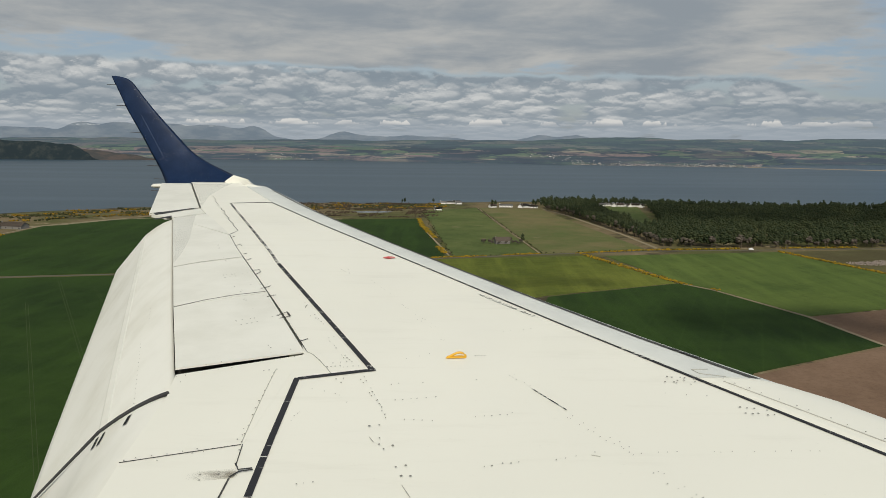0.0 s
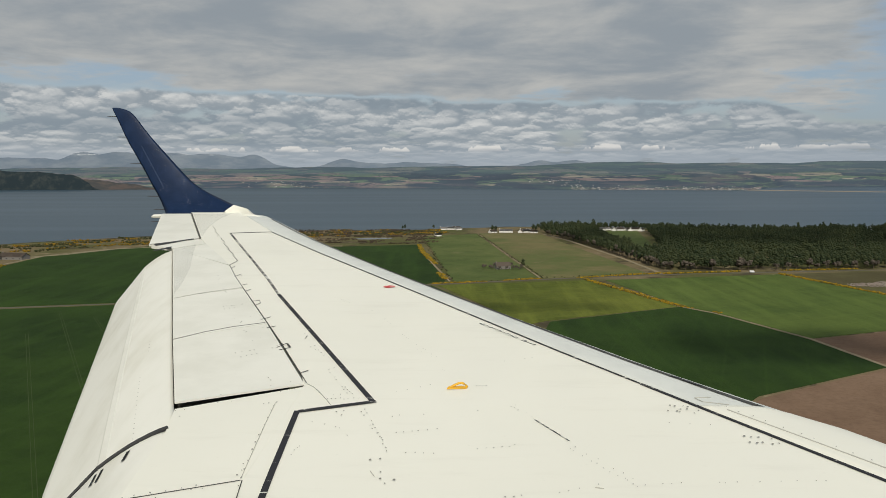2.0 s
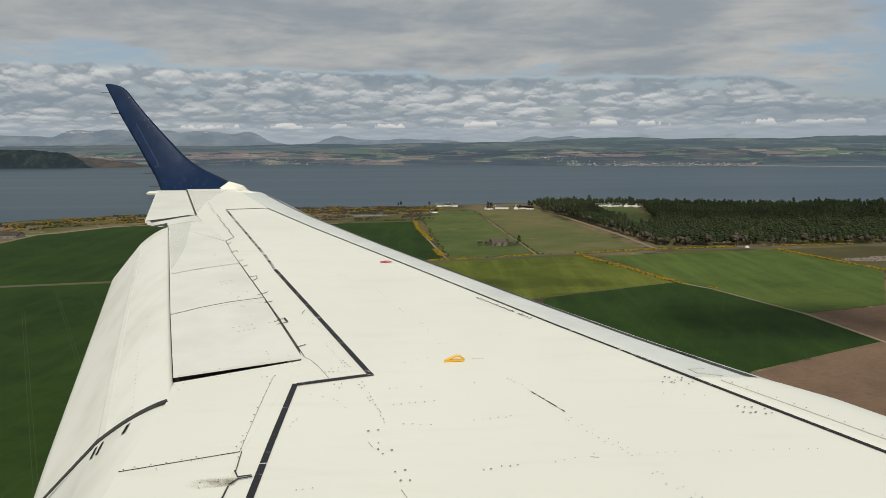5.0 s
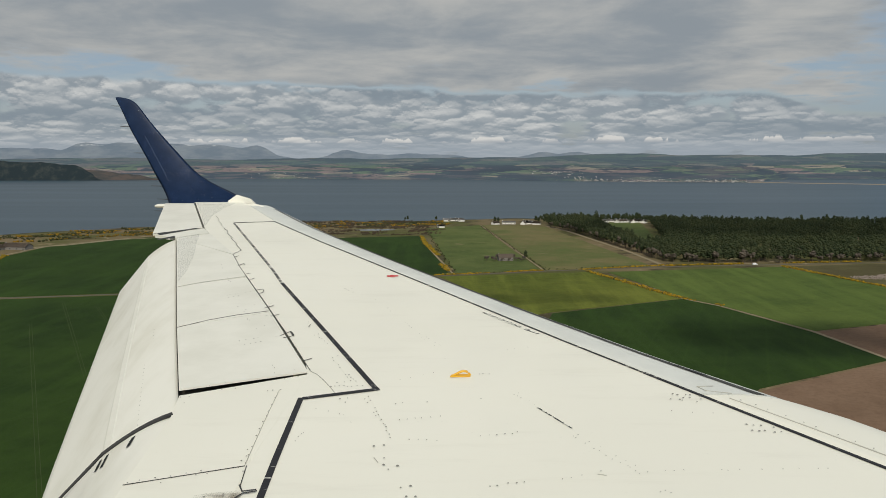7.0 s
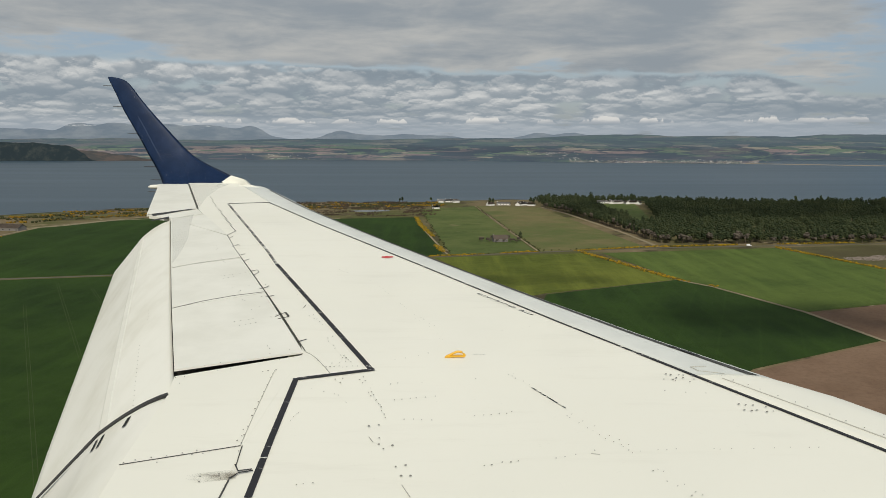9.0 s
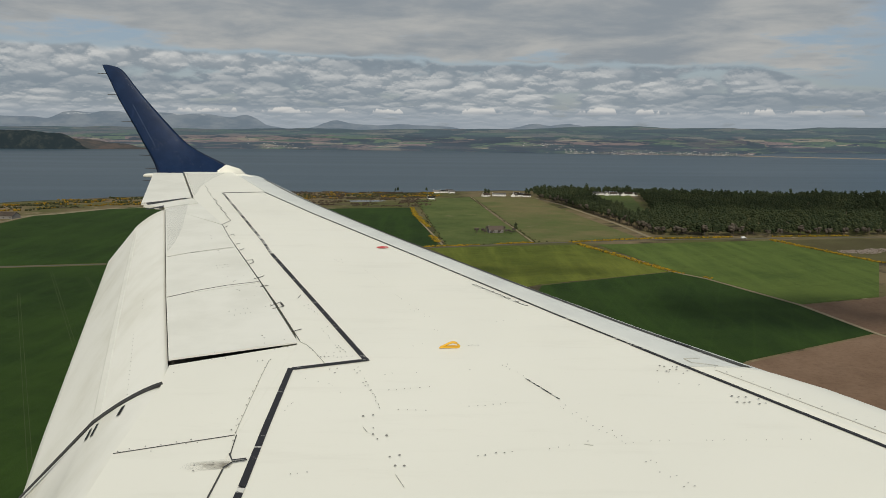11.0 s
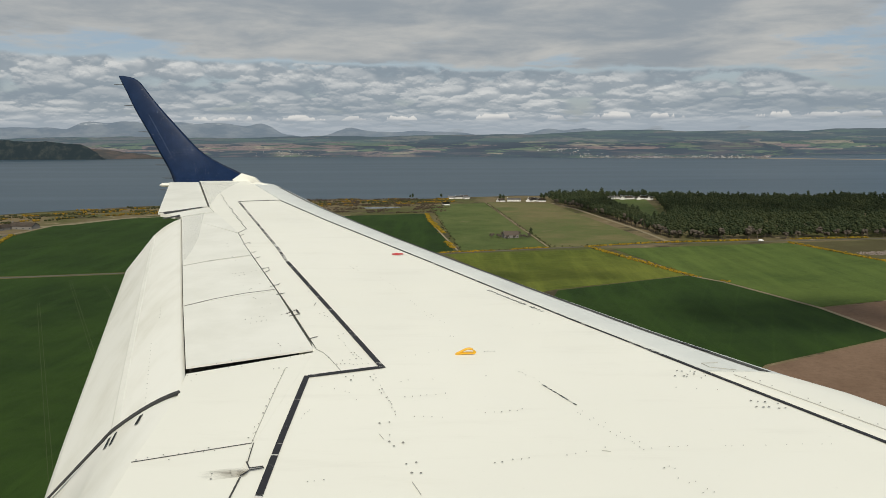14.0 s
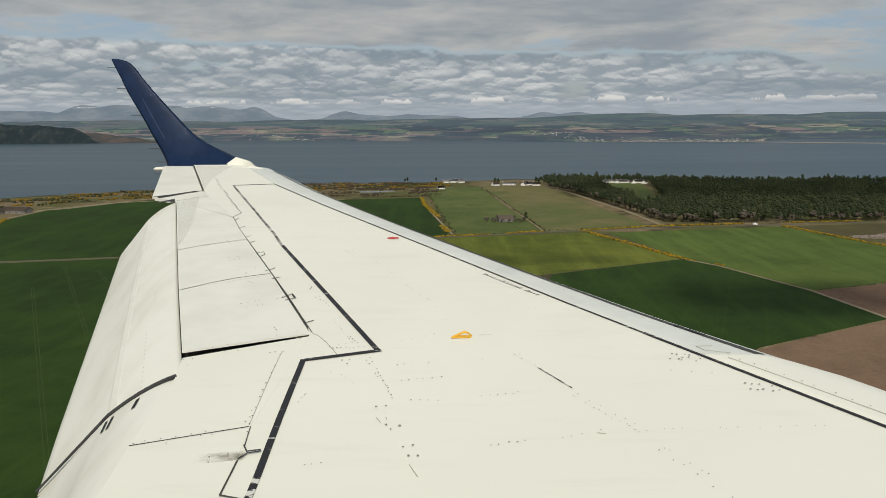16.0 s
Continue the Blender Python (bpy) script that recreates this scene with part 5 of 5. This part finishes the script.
GORSE_LINES = [[(146, 828), (196, 672), (205, 655)], [(-14, 797), (40, 812)], [(60, 818), (98, 832)], [(140, 836), (222, 866), (330, 884)], [(366, 866), (404, 722), (420, 700)], [(380, 890), (470, 902)], [(-40, 1195), (-30, 1080), (-12, 960)], [(0, 830), (-8, 880)], [(219, 636), (221, 630)]]
scrub("gorse_hedge", GORSE_LINES, GORSE, "gorse hedge in yellow blossom along the field edge", 0.36, (0.5, 1.35), 1.6)
scrub("hedge_bushes", [[(-14, 800), (99, 834), (225, 868)], [(146, 826), (200, 660)], [(104, 834), (56, 1380)], [(-38, 1330), (6, 815)]], BUSH, "low dark hedge bushes along the field edge", 5.0, (0.5, 1.2))
patches = []
for _ in range(230):
    x = rng.uniform(-1000, -25)
    y = coast_y(x) - rng.uniform(25, 60 + 0.13 * abs(x) + 60)
    patches.append([(x, y), (x + rng.uniform(8, 34), y + rng.uniform(-6, 6))])
scrub("gorse_scrub", patches[:120], GORSE_DULL, "scattered gorse scrub on the coastal links", 1.3, (0.8, 2.2), 3.5, "scrub")
scrub("dark_scrub", patches[70:], BUSH, "dark bushes and scrub on the coastal links", 1.3, (0.8, 2.2), 4.5, "scrub")


heather = []
for _ in range(150):
    x = rng.uniform(-330, -30)
    y = rng.uniform(1215, 1470)
    if math.hypot((x + 120) / 48, (y - 1300) / 26) > 1.0 and y > 1205:
        heather.append([(x, y), (x + rng.uniform(6, 30), y + rng.uniform(-4, 4))])
scrub("heather_scrub", heather, HEATHER, "brown heather and dead bracken on the links", 1.5, (0.8, 1.9), 4.0, "scrub")


# ---- houses ----
def gable_house(name, w, d, h, roof, wall_mat, label, windows=3, roof_mat=None):
    house = thing(name, label, "house", "houses")
    bm = bmesh.new()
    box(bm, -w / 2, -d / 2, -0.4, w / 2, d / 2, h)
    a = [bm.verts.new(p) for p in ((-w / 2, -d / 2, h), (-w / 2, d / 2, h), (-w / 2, 0, h + roof))]
    b = [bm.verts.new(p) for p in ((w / 2, -d / 2, h), (w / 2, d / 2, h), (w / 2, 0, h + roof))]
    bm.faces.new(a), bm.faces.new(b[::-1])
    part("wall", bm, wall_mat, house)
    bm = bmesh.new()
    e = 0.35
    top = [[(-w / 2 - e, -d / 2 - e, h - 0.15), (w / 2 + e, -d / 2 - e, h - 0.15)], [(-w / 2 - e, 0, h + roof + 0.12), (w / 2 + e, 0, h + roof + 0.12)], [(-w / 2 - e, d / 2 + e, h - 0.15), (w / 2 + e, d / 2 + e, h - 0.15)]]
    sheet_mesh(bm, top)
    bmesh.ops.solidify(bm, geom=bm.faces[:], thickness=0.18)
    r = part("roof", bm, roof_mat or SLATE, house)
    bm = bmesh.new()
    box(bm, -w / 2 + 0.3, -0.45, h + roof - 0.5, -w / 2 + 1.1, 0.45, h + roof + 1.1)
    part("chimney", bm, wall_mat, r)
    for k in range(windows):
        x = lerp(-w / 2 + 1.4, w / 2 - 1.4, k / max(1, windows - 1))
        bm = bmesh.new()
        box(bm, x - 0.42, -d / 2 - 0.03, 1.0, x + 0.42, -d / 2 + 0.05, 2.1)
        part("window", bm, PANE, house)
    return house


cottage = gable_house("cottage", 12, 7, 2.8, 2.6, HARL, "white harled cottage with a slate roof", 2)
long_house = gable_house("farm_building", 24, 8, 3.2, 2.6, HARL, "long white farm building with a slate roof", 5)
stone_house = gable_house("farmhouse", 17, 9, 4.0, 4.0, STONE, "grey stone farmhouse with a brown roof among bare trees", 4, BROWN_ROOF)
stone_house.matrix_basis = pose(66, 912, LAND, 0, 0, 12)
bungalow = gable_house("bungalow", 14, 8, 2.7, 3.0, HARL, "white bungalow with a brown tiled roof", 3, BROWN_ROOF)
bungalow.matrix_basis = pose(134, 1404, LAND, 0, 0, 70)
for x, y, a in ((156, 1400, -10), (141, 1424, 15), (84, 1404, 35), (306, 1440, 80), (318, 1446, 10), (333, 1436, 95), (346, 1444, -5), (354, 1432, 60), (20, 1482, 0), (585, 1422, 15), (720, 1415, 70)):
    copy_thing(bungalow, pose(x, y, LAND, 0, 0, a))
cottage.matrix_basis = pose(-12, 1340, LAND, 0, 0, 8)
long_house.matrix_basis = pose(108, 1412, LAND, 0, 0, -6)
for x, y, a in ((-4, 1472, 5), (10, 1478, -8), (24, 1470, 20), (142, 1408, 30), (150, 1420, -12), (300, 1455, 5), (312, 1462, -15), (326, 1452, 12), (340, 1460, 0), (288, 1450, -20), (560, 1430, 4), (640, 1425, 12), (700, 1428, -6)):
    copy_thing(cottage, pose(x, y, LAND, 0, 0, a))
club = copy_thing(stone_house, pose(-562, 1026, LAND, 0, 0, -12))
club.scale = (2.1, 1.7, 1.05)
wing_house = copy_thing(stone_house, pose(-583, 1012, LAND, 0, 0, 74))
wing_house.scale = (1.2, 1.2, 0.9)
for x, y, s in ((52, 908, 0.6), (58, 920, 0.7), (76, 918, 0.7), (82, 906, 0.55), (88, 912, 0.6), (46, 916, 0.5), (54, 900, 0.5), (62, 902, 0.5), (70, 903, 0.55), (78, 904, 0.5), (84, 900, 0.45), (44, 906, 0.6)):
    place(BARES[0], x, y, s=s)
place(PINES[0], 90, 915, s=0.75)
for x, y, s in ((84, 1425, 0.9), (90, 1420, 0.8), (158, 1428, 1.0), (163, 1425, 0.8), (-22, 1482, 0.7), (-75, 1475, 0.7), (-80, 1478, 0.6)):
    place(PINES[1], x, y, s=s)
for k in range(40):
    x = rng.uniform(520, 1100)
    place(rng.choice(BARES + PINES), x, coast_y(x) - rng.uniform(30, 60), s=rng.uniform(0.7, 1.0))


# ---- heaps of rubble ----
def rubble(x, y, radius, count):
    bm = bmesh.new()
    for _ in range(count):
        a, r = rng.uniform(0, 6.28), radius * math.sqrt(rng.random())
        clump(bm, (x + math.cos(a) * r * 1.8, y + math.sin(a) * r, LAND + 0.3 + rng.uniform(0, 1.4) * (1 - r / radius)), rng.uniform(0.35, 1.0), 0.7, rng, 0.3)
    return tagged(part("rubble_heap", bm, RUBBLE), "heap of pale stone rubble beside the field", "rubble", kind="stuff")


# ---- farmyard beside the ploughed land ----
def build_barn(w=34.0, d=17.0, h=5.2, rise=3.2):
    barn = thing("barn", "large grey sheet-clad barn with pale skylights in its roof", "barn")
    bm = bmesh.new()
    outline = [(-d / 2, -0.4), (-d / 2, h), (0, h + rise), (d / 2, h), (d / 2, -0.4)]
    ends = [[bm.verts.new((x, y, z)) for y, z in outline] for x in (-w / 2, w / 2)]
    bm.faces.new(ends[0]), bm.faces.new(ends[1][::-1])
    for k in (0, 3):
        bm.faces.new((ends[0][k], ends[1][k], ends[1][k + 1], ends[0][k + 1]))
    bmesh.ops.recalc_face_normals(bm, faces=bm.faces)
    part("wall", bm, STONE, barn)
    bm = bmesh.new()
    e = 0.5
    sheet_mesh(bm, [[(x, y, z) for x in (-w / 2 - e, w / 2 + e)] for y, z in ((-d / 2 - e, h - 0.1), (0, h + rise + 0.15), (d / 2 + e, h - 0.1))])
    bmesh.ops.solidify(bm, geom=bm.faces[:], thickness=0.2)
    roof = part("roof", bm, SLATE, barn, "dark grey sheet roof")
    for k in range(4):
        x = lerp(-w / 2 + 5, w / 2 - 9, k / 3)
        bm = bmesh.new()
        y0, y1 = -d * 0.36, -d * 0.18
        z0, z1 = h + rise * (1 + 2 * y0 / d) + 0.22, h + rise * (1 + 2 * y1 / d) + 0.22
        v = [bm.verts.new(p) for p in ((x, y0, z0), (x + 1.2, y0, z0), (x + 1.2, y1, z1), (x, y1, z1))]
        bm.faces.new(v)
        bmesh.ops.solidify(bm, geom=bm.faces[:], thickness=0.08)
        part("skylight", bm, HARL, roof, "pale translucent skylight")
    # black panels set on the wall stand for the shade inside the openings
    for y in (-5.4, 0.0, 5.4):
        bm = bmesh.new()
        box(bm, -w / 2 - 0.06, y - 1.9, 0.0, -w / 2 + 0.1, y + 1.9, 4.0)
        part("doorway", bm, RUBBER, barn, "black panel standing for the shade in an open doorway")
    for k in range(6):
        x = lerp(-w / 2 + 2.8, w / 2 - 2.8, k / 5)
        bm = bmesh.new()
        box(bm, x - 2.4, -d / 2 - 0.08, 0.1, x + 2.4, -d / 2 + 0.05, 2.6)
        part("wall_panel", bm, HARL, barn)
    return barn


build_barn().matrix_basis = pose(507, 444, LAND, 0, 0, -14)
shed = gable_house("stone_shed", 26, 8, 3.0, 2.8, STONE, "long stone farm shed with a dark slate roof", 4, BROWN_ROOF)
shed.matrix_basis = pose(548, 418, LAND, 0, 0, 12)
for x, y, a in ((522, 398, -32), (560, 396, -20), (575, 412, 70)):
    copy_thing(shed, pose(x, y, LAND, 0, 0, a))
field([(566, 455), (470, 620), (900, 700), (1100, 520), (700, 380)], CROP_GREEN, "green pasture beyond the farmyard", 0.4)
scrub("gorse_hedge", [[(462, 618), (512, 535), (560, 462)]], GORSE_DULL, "low hedge with some gorse beside the ploughed field", 0.7, (0.6, 1.6), 1.3)
rubble(470, 425, 13, 200)
for x, y, q in ((488, 462, 0.6), (494, 466, 0.55), (512, 470, 0.5), (520, 472, 0.55), (500, 402, 0.7)):
    place(BARES[1], x, y, s=q)


# ---- white clubhouse on the links and the farm drive ----
def build_clubhouse():
    club_house = thing("clubhouse", "white two-storey clubhouse with a flat roof and wide windows", "house", "houses")
    for name, x0, y0, z0, x1, y1, z1 in (("ground_floor", -15, -7, -0.4, 15, 7, 3.4), ("upper_floor", -11, -5, 3.4, 11, 6, 6.6), ("lookout", -5, -3, 6.6, 5, 4, 9.0)):
        bm = bmesh.new()
        box(bm, x0, y0, z0, x1, y1, z1)
        floor_mesh = part(name, bm, HARL, club_house)
        bm = bmesh.new()
        box(bm, x0 - 0.5, y0 - 0.5, z1, x1 + 0.5, y1 + 0.5, z1 + 0.25)
        part("roof", bm, SLATE, floor_mesh)
        count = int((x1 - x0) / 3)
        for k in range(count):
            x = lerp(x0 + 1.5, x1 - 1.5, k / max(1, count - 1))
            bm = bmesh.new()
            box(bm, x - 0.9, y0 - 0.05, max(z0, 0) + 0.9, x + 0.9, y0 + 0.1, z1 - 0.6)
            part("window", bm, PANE, floor_mesh)
    return club_house


build_clubhouse().matrix_basis = pose(-877, 1000, LAND, 0, 0, 14)
ribbon("track", [(-900, 960), (-850, 968), (-800, 1010), (-770, 1040)], 6, SAND_TRACK, "sandy drive over the links", "track", 0.27)
ribbon("track", [(-548, 962), (-515, 860), (-478, 745), (-452, 664)], 5, ROAD, "farm drive between gorse bushes", "track", 0.36)
scrub("gorse_hedge", [[(-541, 960), (-508, 860), (-471, 745), (-447, 672)], [(-500, 800), (-470, 690)]], GORSE, "gorse in yellow blossom along the farm drive", 0.7, (0.6, 1.7), 1.6)
ribbon("track", [(-402, 656), (-374, 611), (-300, 482), (-218, 332), (-130, 170)], 4, SAND_TRACK, "pale sandy track through the cereal", "track", 0.33)

# far towns on the other shore
for k in range(110):
    where = rng.random()
    x = rng.gauss(-830, 70) if where < 0.18 else (rng.gauss(820, 160) if where < 0.7 else rng.gauss(1250, 130))
    y = shore_y(x) + (rng.uniform(4, 14) if where < 0.25 else 4 + 46 * rng.random() ** 2)
    f = (y - shore_y(x)) / (4840 - shore_y(x))
    hit, place_at, _, _ = far.ray_cast(Vector((x, y, 500)), Vector((0, 0, -1)))
    if hit:
        c = copy_thing(cottage, pose(x, y, place_at.z + SEA - 0.3, 0, 0, rng.uniform(-40, 40)))
        k = rng.uniform(0.22, 0.42)
        c.scale = (k, k, k)


def far_town():
    """The crowded roofs of the small towns over the water, too small to pick apart."""
    trng = random.Random(12)
    verts, faces = [], []
    for _ in range(760):
        w = trng.random()
        if w < 0.62:
            x, climb = trng.uniform(620, 1500), 24 * trng.random() ** 2.0
        elif w < 0.80:
            x, climb = trng.gauss(1290, 110), 36 * trng.random() ** 1.8
        elif w < 0.90:
            x, climb = trng.gauss(560, 60), 30 + 70 * trng.random()
        else:
            x, climb = trng.gauss(-820, 90), 30 * trng.random() ** 2
        y = shore_y(x) + 5 + climb
        hit, at, _, _ = far.ray_cast(Vector((x, y, 500)), Vector((0, 0, -1)))
        if not hit:
            continue
        wx, wy, h, r = trng.uniform(1.4, 3.4), trng.uniform(1.2, 2.0), trng.uniform(1.0, 2.0), trng.uniform(0.6, 1.2)
        z = at.z + SEA - 0.3
        b0 = len(verts)
        verts += [(x + i * wx, y + j * wy, z + k) for k in (0, h) for j in (-1, 1) for i in (-1, 1)] + [(x - wx, y, z + h + r), (x + wx, y, z + h + r)]
        faces += [tuple(b0 + q for q in f) for f in ((0, 1, 5, 4), (2, 3, 7, 6), (0, 2, 6, 4), (1, 3, 7, 5), (4, 5, 9, 8), (6, 7, 9, 8), (4, 6, 8), (5, 7, 9))]
    me = bpy.data.meshes.new("far_town")
    me.from_pydata(verts, [], faces)
    me.materials.append(TOWN)
    tagged(new("far_town", me), "crowded small houses of a town across the firth", "town", kind="stuff")


far_town()


# ---- parked van ----
def build_van():
    van = thing("van", "white van parked on the road by the forest", "van")
    bm = bmesh.new()
    profile = [(-2.6, 0.45), (-2.6, 2.3), (1.2, 2.35), (1.9, 1.5), (2.6, 1.25), (2.65, 0.45)]
    sheet_mesh(bm, [[(x, y, z) for x, z in profile] for y in (-1.0, 1.0)])
    for y in (-1.0, 1.0):
        bm.faces.new([bm.verts.new((x, y, z)) for x, z in profile])
    bmesh.ops.remove_doubles(bm, verts=bm.verts, dist=0.001)
    part("body", bm, VAN, van)
    bm = bmesh.new()
    box(bm, 1.0, -1.02, 1.5, 1.75, 1.02, 2.0)
    part("window", bm, PANE, van)
    for x in (-1.7, 1.7):
        for y in (-0.95, 0.95):
            bm = bmesh.new()
            bmesh.ops.create_cone(bm, cap_ends=True, segments=14, radius1=0.36, radius2=0.36, depth=0.24, matrix=pose(x, y, 0.36, 90, 0, 0))
            part("wheel", bm, RUBBER, van)
    return van


van = build_van()
van.matrix_basis = pose(339, 872, LAND + 0.33, 0, 0, 6)


rubble(420, 780, 12, 260)
rubble(448, 792, 9, 120)


# ---- broken clouds overhead, whose shade lies on the fields and the wood ----
def cloud(x, y, a, b_, count, height=700.0):
    """A loose cloud whose shade falls round (x, y) on the ground."""
    off = sun_way * (height / sun_way.z)
    bm = bmesh.new()
    for _ in range(count):
        t, r = rng.uniform(0, 6.28), math.sqrt(rng.random())
        clump(bm, (x + off.x + math.cos(t) * r * a, y + off.y + math.sin(t) * r * b_, LAND + height + rng.uniform(-8, 8)), rng.uniform(5, 9), 0.5, rng, 0.3)
    return tagged(part("cloud", bm, VAPOUR), "loose broken cloud drifting over the fields", "cloud", kind="stuff")


cloud(272, 522, 130, 46, 190)
cloud(560, 1260, 390, 150, 900)
cloud(82, 668, 62, 22, 26)
